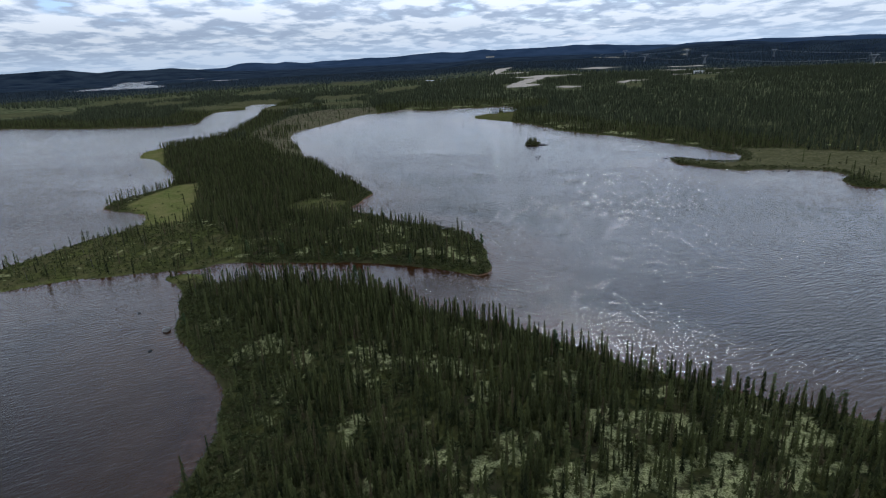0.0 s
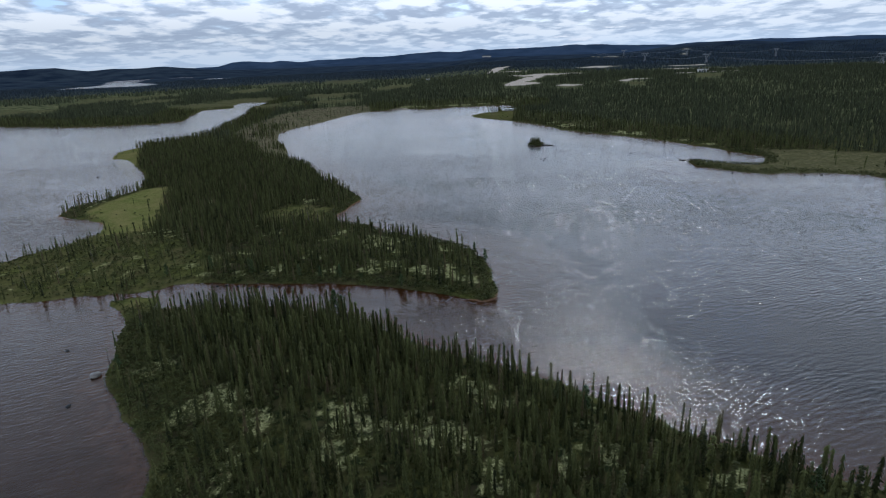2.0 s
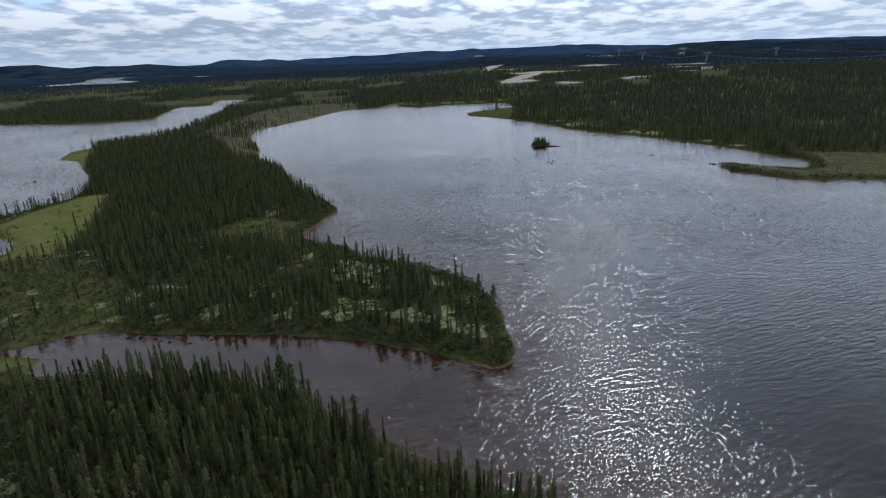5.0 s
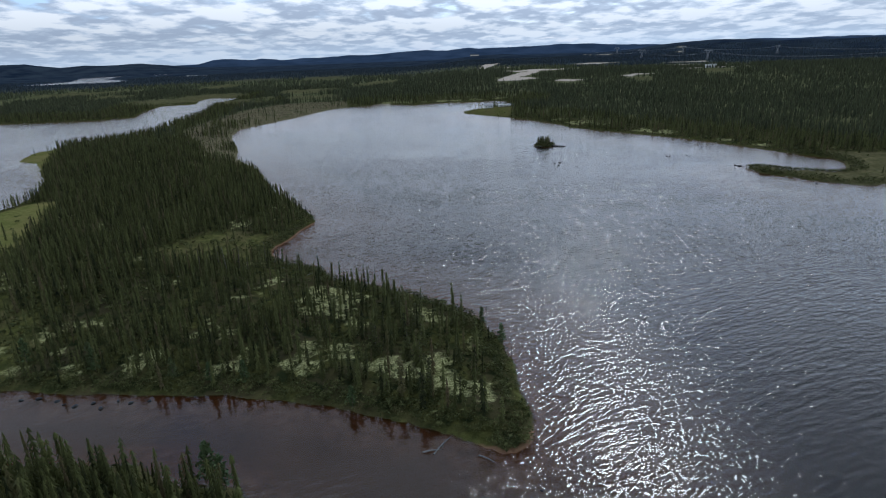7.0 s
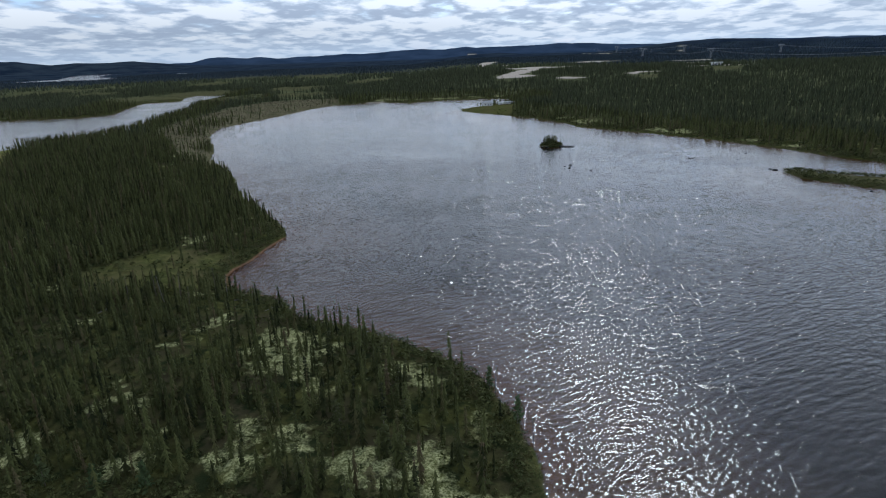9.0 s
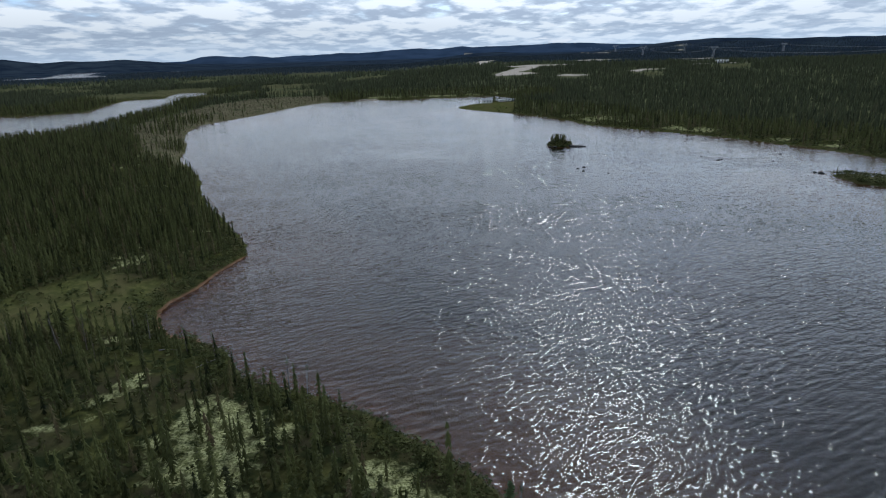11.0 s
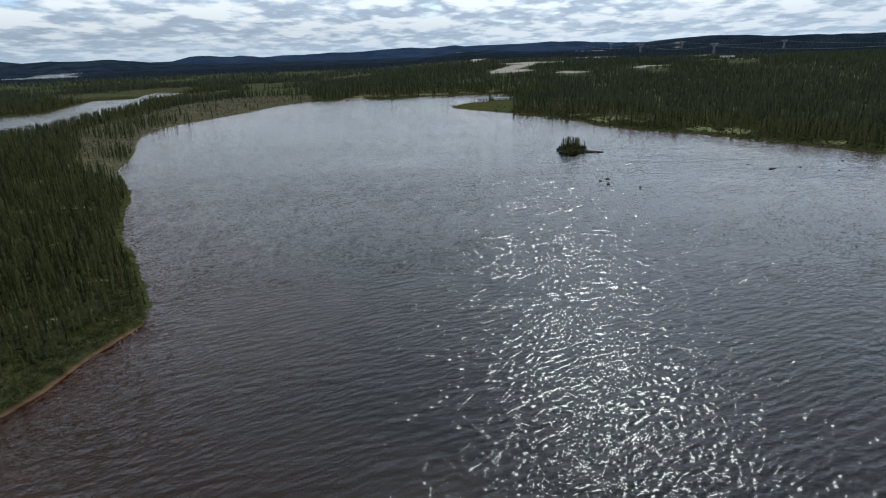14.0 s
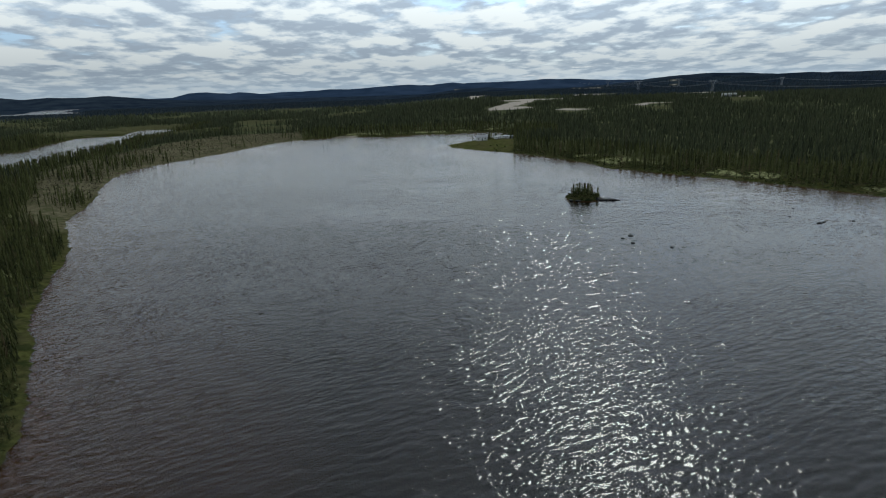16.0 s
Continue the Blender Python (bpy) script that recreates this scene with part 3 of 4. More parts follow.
def lie(x, y):
    """Height of the ground sheet itself."""
    xs, ys, Z = GRID["x"], GRID["y"], GRID["z"]
    i, j = np.clip(np.searchsorted(xs, x) - 1, 0, len(xs) - 2), np.clip(np.searchsorted(ys, y) - 1, 0, len(ys) - 2)
    u, v = (x - xs[i]) / (xs[i + 1] - xs[i]), (y - ys[j]) / (ys[j + 1] - ys[j])
    return (Z[j, i] * (1 - u) + Z[j, i + 1] * u) * (1 - v) + (Z[j + 1, i] * (1 - u) + Z[j + 1, i + 1] * u) * v


def build_ground():
    xs = axis_steps([(-330, -130, 3.5), (-130, 120, 1.8), (120, 260, 3.0)], -4500, 4500, 1.045)
    ys = axis_steps([(55, 300, 1.8), (300, 520, 2.8), (520, 900, 4.5)], -3500, 4850, 1.03)
    GRID["x"], GRID["y"] = xs, ys
    X, Y = np.meshgrid(xs, ys)
    x, y = X.ravel(), Y.ravel()
    s = shore(x, y)
    z = ground_z(x, y, s)
    GRID["z"] = z.reshape(len(ys), len(xs))
    w, h = len(xs), len(ys)
    i = (np.arange(h - 1)[:, None] * w + np.arange(w - 1)).ravel()
    faces = np.stack([i, i + 1, i + w + 1, i + w], 1)
    r = np.hypot(x, y - 100)
    near = (r < 420)
    attrs = {
        "lichen": lichens(x, y) * (1 - bogs(x, y)) * smooth(s, 2, 7) * (near * 1.0 + (1 - near) * 0.9 * smooth(s, 55, 10)),
        "grass": np.maximum(bogs(x, y, True), 0.18 * smooth(s, 3.5, 0.8) + 0.32 * in_zone(x, y, STRIP_WEST)).clip(0, 1),
        "brush": np.maximum.reduce([in_zone(x, y, BRUSH_NECK), 0.45 * in_zone(x, y, BOG_EAST), 0.05 * in_zone(x, y, BOG_BAY), 0.5 * bogs(x, y) * smooth(r, 850, 900)]),
        "beach": np.maximum.reduce([smooth(np.hypot(x - a, y - b), q, 0.55 * q) for a, b, q in BEACHES]),
        "sand": np.maximum(sands(x, y), smooth(signed(x, y, [(-118, 848), (-185, 705), (-165, 690), (-100, 850)]), 3, -1) * smooth(s, 3, 1)),
        "woods": smooth(s, 14, 40) * smooth(r, 380, 620) * (1 - sands(x, y)) * (1 - bogs(x, y)) * (1 - in_zone(x, y, BRUSH_NECK)),
        # how much painted haze the ground takes, growing with distance
        "hill_haze": smooth(r + 350 * smooth(x, 0, 350), 1500, 2150) * (1 - sands(x, y)),
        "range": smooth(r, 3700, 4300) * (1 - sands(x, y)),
    }
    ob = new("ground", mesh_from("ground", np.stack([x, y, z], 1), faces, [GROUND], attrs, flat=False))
    tagged(ob, "mossy forest floor with pale lichen, bog grass, reddish lake sand and haze-tinted far hills", "ground", kind="structure")
    wv = np.array([(-4500, -3500, 0), (4500, -3500, 0), (4500, 4850, 0), (-4500, 4850, 0)], float)
    water = new("water", mesh_from("water", wv, [(0, 1, 2, 3)], [WATER]))
    tagged(water, "dark tea-brown lake water ruffled by wind and glittering", "lake", kind="structure")


build_ground()


# ---- plants ----
def fan(rng, z, radius, drop, points, tip=0.0):
    """One ragged skirt of boughs: a shallow cone with long and short points."""
    n = points * 2
    a = np.arange(n) * 2 * np.pi / n + rng.rand() * 6.28
    rr = np.where(np.arange(n) % 2 == 0, radius * (0.8 + 0.4 * rng.rand(n)), radius * (0.35 + 0.2 * rng.rand(n)))
    v = np.c_[rr * np.cos(a), rr * np.sin(a), z - drop * rr / radius * (0.7 + 0.6 * rng.rand(n))]
    v = np.r_[v, [[0, 0, z + tip]]]
    f = np.c_[np.arange(n), (np.arange(n) + 1) % n, np.full(n, n)]
    return v, f


def join(bits):
    vs, fs, n = [], [], 0
    for v, f in bits:
        vs.append(v)
        fs.append(np.asarray(f) + n)
        n += len(v)
    return np.concatenate(vs), np.concatenate(fs)


def profile(u, club):
    """Half width of a black spruce against its height (0 to 1), with the dense club that some have on top."""
    w = 0.100 * (1 - u) ** 0.42 * np.minimum(1, 0.6 + 1.6 * u) + 0.010
    return w + club * 0.035 * np.exp(-(((u - 0.9) / 0.06) ** 2))


def spruce_crown(seed, layers, points, club=0.0, base=0.12):
    """A unit-high crown, made of ragged skirts."""
    rng = np.random.RandomState(seed)
    bits = []
    us = base + (1 - base) * (np.arange(layers) + 0.5 * rng.rand(layers)) / layers
    for u in us:
        r = profile(u, club) * (0.75 + 0.5 * rng.rand())
        bits.append(fan(rng, u + 0.6 / layers, r, 1.15 / layers + 0.25 * r, points, 0.3 / layers))
    bits.append((np.array([(0.012, 0, 0.95), (-0.006, 0.01, 0.95), (-0.006, -0.01, 0.95), (0, 0, 1.03)]), [(0, 1, 3), (1, 2, 3), (2, 0, 3)]))
    return join(bits)


def bough_crown(seed, whorls, per, club=0.0, base=0.08):
    """A unit-high crown of single drooping boughs, each a bent blade with a keel."""
    rng = np.random.RandomState(seed)
    bits = []
    for k in range(whorls):
        u = base + (0.97 - base) * (k + rng.rand() * 0.7) / whorls
        for b in range(per):
            a = 6.283 * (b + 0.8 * rng.rand()) / per + k
            r = profile(u, club) * (0.55 + 0.75 * rng.rand())
            drop = r * (0.35 + 0.5 * rng.rand()) * (1.1 - u)
            c, s_ = math.cos(a), math.sin(a)
            wd = r * 0.33 + 0.006
            m = 0.55 * r
            zz = u + 0.01 * rng.randn()
            v = np.array([(0, 0, zz + 0.012), (m * c - wd * s_, m * s_ + wd * c, zz - drop * 0.55), (m * c + wd * s_, m * s_ - wd * c, zz - drop * 0.55),
                          (r * c, r * s_, zz - drop), (m * c, m * s_, zz - drop * 0.3 + 0.012), (m * c, m * s_, zz - drop * 0.6 - 0.030)])
            bits.append((v, [(0, 1, 4), (4, 1, 3), (0, 4, 2), (4, 3, 2), (0, 5, 3)]))
    bits.append((np.array([(0.011, 0, 0.93), (-0.006, 0.01, 0.93), (-0.006, -0.01, 0.93), (0, 0, 1.03)]), [(0, 1, 3), (1, 2, 3), (2, 0, 3)]))
    return join(bits)


def trunk_shape(sides=6, base=0.011, top=0.003, height=0.95):
    a = np.arange(sides) * 6.2832 / sides
    lo = np.c_[base * np.cos(a), base * np.sin(a), np.full(sides, -0.04)]
    mid = np.c_[base * 0.7 * np.cos(a), base * 0.7 * np.sin(a), np.full(sides, 0.4)]
    hi = np.c_[top * np.cos(a), top * np.sin(a), np.full(sides, height)]
    v = np.r_[lo, mid, hi]
    f = []
    for ring in (0, sides):
        for k in range(sides):
            n = (k + 1) % sides
            f += [(ring + k, ring + n, ring + n + sides), (ring + k, ring + n + sides, ring + k + sides)]
    return v, np.array(f)


def shrub_shape(seed, leaves):
    """A knee-high clump of leafy sprays."""
    rng = np.random.RandomState(seed)
    bits = []
    for k in range(leaves):
        a, e = rng.rand() * 6.28, 0.25 + rng.rand() * 1.2
        d = 0.25 + 0.3 * rng.rand()
        c = np.array([math.cos(a) * math.cos(e) * d, math.sin(a) * math.cos(e) * d, 0.2 + math.sin(e) * d * 1.2])
        u, w = rng.randn(3) * 0.85 / leaves**0.75, rng.randn(3) * 0.85 / leaves**0.75
        bits.append((np.array([c + u, c + w, c - u, c - w]), [(0, 1, 2), (0, 2, 3)]))
    return join(bits)


def scatter(x0, x1, y0, y1, step, seed):
    rng = np.random.RandomState(seed)
    gx, gy = np.meshgrid(np.arange(x0, x1, step), np.arange(y0, y1, step))
    x = gx.ravel() + (rng.rand(gx.size) - 0.5) * step * 1.3
    y = gy.ravel() + (rng.rand(gx.size) - 0.5) * step * 1.3
    return x, y, rng


def forest(name, label, category, shapes, spots, material, lean=0.03, seed=1):
    """Many plants in one mesh. spots: rows of x, y, z, height, breadth."""
    rng = np.random.RandomState(seed)
    V, F, T, n = [], [], [], 0
    pick = rng.randint(0, len(shapes), len(spots))
    for k, (sv, sf) in enumerate(shapes):
        p = spots[pick == k]
        if not len(p):
            continue
        c, s_ = np.cos(a := rng.rand(len(p)) * 6.283), np.sin(a)
        b = p[:, 3] * p[:, 4]
        lx, ly = rng.randn(len(p)) * lean, rng.randn(len(p)) * lean
        hz = sv[None, :, 2] * p[:, 3, None]
        x = (sv[None, :, 0] * c[:, None] - sv[None, :, 1] * s_[:, None]) * b[:, None] + hz * lx[:, None] + p[:, 0, None]
        y = (sv[None, :, 0] * s_[:, None] + sv[None, :, 1] * c[:, None]) * b[:, None] + hz * ly[:, None] + p[:, 1, None]
        V.append(np.stack([x, y, hz + p[:, 2, None]], -1).reshape(-1, 3))
        F.append((sf[None] + (np.arange(len(p)) * len(sv))[:, None, None] + n).reshape(-1, 3))
        T.append(np.repeat(rng.rand(len(p)), len(sv)))
        n += len(p) * len(sv)
    ob = new(name, mesh_from(name, np.concatenate(V), np.concatenate(F), [material], {"tint": np.concatenate(T)}))
    return tagged(ob, label, category, kind="stuff")


def spots_of(x, y, rng, low, high, thin=(0.85, 1.25)):
    z = lie(x, y) - 0.15
    patchy = fbm(x, y, 35, 120)
    h = (low + (high - low) * rng.rand(len(x)) ** 0.9) * (0.75 + 0.5 * patchy)
    return np.stack([x, y, z, h, thin[0] + (thin[1] - thin[0]) * rng.rand(len(x))], 1)


def shrub_belt(x, y, s):
    """Alder and willow along the water: 0 to 1."""
    west = smooth(signed(x, y, LAKE_WEST), 26, 11) * (x > -112) * (y < 176)
    south = smooth(signed(x, y, LAKE_MAIN), 6.5, 3.5) * (y > 176) * (y < 330)
    east = 0.95 * smooth(signed(x, y, LAKE_MAIN), 9.0 - 5.0 * (x > 205), 5.0 - 3.0 * (x > 205)) * (x > 130) * (y > 290) * (y < 440)
    return np.maximum(np.maximum(west, south), east) * smooth(s, 0.0, 0.8)


def tree_cover(x, y, s):
    """Chance of a spruce at a place, 0 to 1."""
    d = smooth(s, 0.4, 2.0) * (0.45 + 0.55 * smooth(fbm(x, y, 26, 130), 0.28, 0.42))
    d = d * (1 - 0.52 * lichens(x, y)) * (1 - 0.8 * shrub_belt(x, y, s))
    d = d * (1 - 0.98 * bogs(x, y)) * (1 - in_zone(x, y, BRUSH_NECK) * (0.97 - 0.45 * smooth(fbm(x, y, 34, 133), 0.54, 0.66))) * (1 - in_zone(x, y, CAMP_LAWN, 2.0))
    d = d * (1 - 0.86 * in_zone(x, y, STRIP_WEST)) * (1 - 0.8 * in_zone(x, y, BOG_WEST_EDGE)) * (1 - smooth(sands(x, y), 0.05, 0.3))
    d = d * (1 - 0.22 * smooth(x, -25, 25) * (y < 160))
    d = d * (1 - 0.45 * smooth(x, -55, -5) * (y > 178) * (y < 245))
    for cx, cy, rad in LICHEN_BANKS:
        d = d * (1 - 0.62 * smooth(np.hypot(x - cx, y - cy + 4), rad * 1.1, rad * 0.7))
    d = d * (1 - ((x > 128) & (x < 205) & (y > 355) & (y < 425)))
    return d


def cone_shape(sides):
    a = np.arange(sides) * 6.2832 / sides
    v = np.r_[np.c_[0.13 * np.cos(a), 0.13 * np.sin(a), np.full(sides, 0.05)], [[0, 0, 1]]]
    return v, np.c_[np.arange(sides), (np.arange(sides) + 1) % sides, np.full(sides, sides)]


def grow():
    near_shapes = [spruce_crown(k, 11, 4, club=(k % 3) * 0.5, base=0.04 + 0.05 * (k % 2)) for k in range(8)]
    pen_shapes = [spruce_crown(10 + k, 9, 4, club=(k % 3) * 0.5, base=0.05) for k in range(8)]
    mid_shapes = [spruce_crown(20 + k, 6, 3, club=(k % 3) * 0.5, base=0.06) for k in range(6)]
    far_shapes = [spruce_crown(40 + k, 2, 3, base=0.06) for k in range(5)]
    # the point under the start of the flight, and the peninsula
    x, y, rng = scatter(-120, 150, 45, 180, 1.55, 5)
    s = shore(x, y)
    keep = (rng.rand(len(x)) < tree_cover(x, y, s)) & (s > 0.6) & (y < 178)
    near = spots_of(x[keep], y[keep], rng, 2.3, 8.2, (0.68, 1.22))
    x, y, rng = scatter(-345, 20, 176, 560, 1.85, 6)
    s = shore(x, y)
    keep = (rng.rand(len(x)) < tree_cover(x, y, s)) & (s > 0.6) & (y > 178)
    pen = spots_of(x[keep], y[keep], rng, 2.6, 7.2, (0.72, 1.22))
    tip = (pen[:, 0] > -34) & (pen[:, 1] < 236)
    front = (near[:, 0] > 24) & (near[:, 1] > 68)
    tip_pick, front_pick = np.where(tip)[0][::3][:170], np.where(front)[0][::5][:120]
    single = np.concatenate([pen[tip_pick], near[front_pick]])
    near, pen = np.delete(near, front_pick, 0), np.delete(pen, tip_pick, 0)
    forest("spruce_forest", "dense dark-green black spruce forest on the near point", "forest", near_shapes, near, NEEDLE, seed=2)
    close = pen[:, 1] < 300
    forest("spruce_forest", "dense dark-green black spruce forest on the peninsula", "forest", pen_shapes, pen[close], NEEDLE, seed=3)
    forest("spruce_forest", "dark-green black spruce forest along the neck of land", "forest", mid_shapes, pen[~close], NEEDLE, seed=4)
    # shores all round, thinning in detail with distance
    x, y, rng = scatter(-750, 750, 300, 1250, 3.1, 7)
    az = np.degrees(np.arctan2(x, y - 30))
    ok = (np.abs(az) < 44) & ~((x < 20) & (x > -345) & (y < 560))
    x, y = x[ok], y[ok]
    s = shore(x, y)
    cover = tree_cover(x, y, s)
    keep = (rng.rand(len(x)) < np.where(s < 70, 0.95, 0.62) * cover) & (s > 0.6)
    for k in (1.02, 1.05):
        keep &= (sands(x * k, y * k) < 0.2) & (bogs(x * k, y * k) * (y > 850) < 0.3)
    far = spots_of(x[keep], y[keep], rng, 4.0, 8.0, (0.95, 1.5))
    s = s[keep]
    first = s < 45
    forest("spruce_forest", "dark spruce forest along the far lake shores", "forest", mid_shapes, far[first], NEEDLE, seed=8)
    far[~first, 4] *= 1.25
    forest("spruce_forest", "dark spruce forest behind the far lake shores", "forest", far_shapes, far[~first], FAR_NEEDLE, seed=9)
    x, y, rng = scatter(-2300, 2300, 1150, 3000, 9.0, 10)
    az = np.degrees(np.arctan2(x, y - 30))
    ok = (np.abs(az) < 42)
    x, y = x[ok], y[ok]
    s = shore(x, y)
    keep = (s > 8) & (np.hypot(x, y) < 2650) & (rng.rand(len(x)) < 0.3 + 0.6 * fbm(x, y, 120, 140))
    for k in (1.0, 1.03, 1.06):
        keep &= (shore(x * k, y * k) > 5) & (sands(x * k, y * k) < 0.1) & (bogs(x * k, y * k) < 0.2)
    woods = spots_of(x[keep], y[keep], rng, 5.0, 9.0, (1.6, 2.6))
    # trees beyond this distance get the haze-tinted needles
    hazed = np.hypot(woods[:, 0], woods[:, 1]) + 350 * smooth(woods[:, 0], 0, 350) > 1700
    forest("distant_woods", "distant dark coniferous woods on flat ground", "forest", [cone_shape(4), cone_shape(5)], woods[~hazed], FAR_NEEDLE, seed=11)
    woods[hazed, 3] *= 0.65
    forest("distant_woods", "distant coniferous woods on low hills, tinted blue as if through haze", "forest", [cone_shape(4), cone_shape(5)], woods[hazed], HAZE_NEEDLE, seed=18)
    # leafy shrubs along the water, low undergrowth in the woods and grey brush on the neck
    shrubs = [shrub_shape(k, 52) for k in range(6)]
    x, y, rng = scatter(-130, 235, 50, 440, 1.25, 12)
    s = shore(x, y)
    keep = (s > 0.1) & (rng.rand(len(x)) < 0.85 * shrub_belt(x, y, s))
    belt = spots_of(x[keep], y[keep], rng, 0.9, 2.3, (0.9, 1.5))
    forest("shoreline_shrubs", "leafy green alder and willow shrubs along the waterline", "shrub", shrubs, belt, SHRUB, seed=13)
    low = [shrub_shape(10 + k, 16) for k in range(6)]
    x, y, rng = scatter(-345, 130, 50, 340, 1.8, 14)
    s = shore(x, y)
    keep = (s > 0.6) & (rng.rand(len(x)) < 0.75 * (1 - 0.45 * lichens(x, y)) * (1 - 0.97 * bogs(x, y) * (1 - 0.85 * in_zone(x, y, BOG_BAY))))
    under = spots_of(x[keep], y[keep], rng, 0.5, 1.5, (0.9, 1.6))
    forest("undergrowth", "low dark-green heath shrubs under the spruces", "undergrowth", low, under, SHRUB, seed=15)
    x, y, rng = scatter(-20, 270, 290, 870, 2.4, 21)
    s = shore(x, y)
    keep = (s > 0.3) & (s < 16) & (rng.rand(len(x)) < 0.8 * (1 - 0.6 * lichens(x, y)) * (1 - 0.95 * bogs(x, y)))
    bank = spots_of(x[keep], y[keep], rng, 0.8, 2.0, (0.9, 1.6))
    forest("shoreline_shrubs", "dark-green shrubs under the spruces of the far shore", "shrub", [shrub_shape(50 + k, 12) for k in range(4)], bank, SHRUB, seed=22)
    x, y, rng = scatter(-280, -100, 500, 880, 2.6, 16)
    s = shore(x, y)
    keep = (s > 0.8) & (rng.rand(len(x)) < 0.9 * in_zone(x, y, BRUSH_NECK))
    grey = spots_of(x[keep], y[keep], rng, 0.45, 1.3, (1.0, 1.8))
    forest("dry_brush", "grey-brown dry brush on the neck of land", "brush", [shrub_shape(30 + k, 20) for k in range(4)], grey, BRUSH, seed=17)
    return single


SINGLE = grow()


# ---- single things ----
def part(name, bm_or_mesh, material, parent, label=""):
    """One mesh object under a thing or a part."""
    if isinstance(bm_or_mesh, bmesh.types.BMesh):
        me = bpy.data.meshes.new(name)
        bm_or_mesh.to_mesh(me)
        bm_or_mesh.free()
        me.materials.append(material)
    else:
        me = bm_or_mesh
    ob = new(name, me)
    ob.parent = parent
    if label:
        ob["label"] = label
    return ob


def thing(name, label, category, m, group=""):
    ob = new(name)
    ob.matrix_world = m
    ob.empty_display_size = 0.3
    return tagged(ob, label, category, group)


def box(bm, size, at, turn=0.0, bevel=0.0):
    r = bmesh.ops.create_cube(bm, size=1.0)
    vs = r["verts"]
    bmesh.ops.scale(bm, vec=size, verts=vs)
    if bevel:
        es = list({e for v in vs for e in v.link_edges})
        vs = [v for v in bmesh.ops.bevel(bm, geom=es, offset=bevel, segments=2, affect="EDGES")["verts"]]
        vs = list({v for v in bm.verts if v.is_valid and v in set(vs)})
    bmesh.ops.rotate(bm, cent=(0, 0, 0), matrix=Matrix.Rotation(turn, 3, "Z"), verts=vs)
    bmesh.ops.translate(bm, vec=at, verts=vs)


def strut(bm, a, b, r):
    """A four-sided bar from a to b."""
    a, b = Vector(a), Vector(b)
    d = (b - a).normalized()
    u = d.cross(Vector((0, 0, 1)) if abs(d.z) < 0.9 else Vector((1, 0, 0))).normalized() * r
    w = d.cross(u)
    vs = [bm.verts.new(p + q) for p in (a, b) for q in (u, w, -u, -w)]
    for k in range(4):
        n = (k + 1) % 4
        bm.faces.new((vs[k], vs[n], vs[n + 4], vs[k + 4]))
    bm.faces.new(vs[3::-1])
    bm.faces.new(vs[4:])


def boulder(seed, size, squash=0.6):
    rng = random.Random(seed)
    bm = bmesh.new()
    bmesh.ops.create_icosphere(bm, subdivisions=3, radius=1.0)
    off = Vector((rng.random() * 50, rng.random() * 50, rng.random() * 50))
    for v in bm.verts:
        k = 1 + 0.45 * noise.noise(v.co * 0.9 + off) + 0.16 * noise.noise(v.co * 2.6 + off)
        v.co = Vector((v.co.x * k * size[0], v.co.y * k * size[1], v.co.z * k * size[2] * squash))
    for f in bm.faces:
        f.smooth = True
    return bm


def single_trees():
    crowns, trunk = [], trunk_shape()
    for k in range(7):
        v, f = bough_crown(200 + k, 15, 6, club=(k % 3) * 0.6, base=0.05)
        crowns.append(mesh_from("crown", v, f, [NEEDLE]))
    thick = [mesh_from("crown", *spruce_crown(300 + k, 12, 6, club=0.4 * (k % 3), base=0.02), [NEEDLE]) for k in range(5)]
    tm = mesh_from("trunk", *trunk, [BARK], flat=False)
    rng = random.Random(4)
    tags = [("slender dark-green black spruce with ragged drooping boughs", 0.0), ("tall narrow black spruce with a dense club-shaped top", 8.0)]
    for x, y, z, h, w in SINGLE:
        label = tags[0][0] if h < 6.5 else tags[1][0]
        t = thing("black_spruce", label, "spruce tree", pose(x, y, z, rng.gauss(0, 2), rng.gauss(0, 2), rng.uniform(0, 360)), "spruces of the open woodland")
        t.scale = (h * w, h * w, h)
        part("trunk", tm, BARK, t)
        part("crown", rng.choice(thick if y > 395 else crowns), NEEDLE, t)


def larch_mesh(seed):
    rng = np.random.RandomState(seed)
    bits = []
    for k in range(16):
        u = 0.15 + 0.8 * k / 16
        for b in range(6):
            a, r = rng.rand() * 6.28, (0.26 * (1 - u) + 0.03) * (0.6 + 0.7 * rng.rand())
            c, s_ = math.cos(a), math.sin(a)
            for j in range(3):
                q = r * (0.35 + 0.3 * j)
                p = np.array([q * c, q * s_, u + 0.15 * q + rng.randn() * 0.01])
                e1, e2 = rng.randn(3) * 0.026, rng.randn(3) * 0.026
                bits.append((np.array([p + e1, p + e2, p - e1, p - e2]), [(0, 1, 2), (0, 2, 3)]))
    return join(bits)


def larches():
    tm = mesh_from("trunk", *trunk_shape(6, 0.013, 0.003, 0.98), [BARK], flat=False)
    crowns = [mesh_from("crown", *larch_mesh(k), [LARCH]) for k in range(3)]
    rng = random.Random(9)
    for x, y, h in LARCHES:
        z = float(lie(np.array([x]), np.array([y]))[0]) - 0.1
        t = thing("tamarack", "feathery light-green tamarack with thin open boughs", "larch tree", pose(x, y, z, 0, 0, rng.uniform(0, 360)), "tamaracks among the spruces")
        t.scale = (h * 0.9, h * 0.9, h)
        part("trunk", tm, BARK, t)
        part("crown", rng.choice(crowns), LARCH, t)


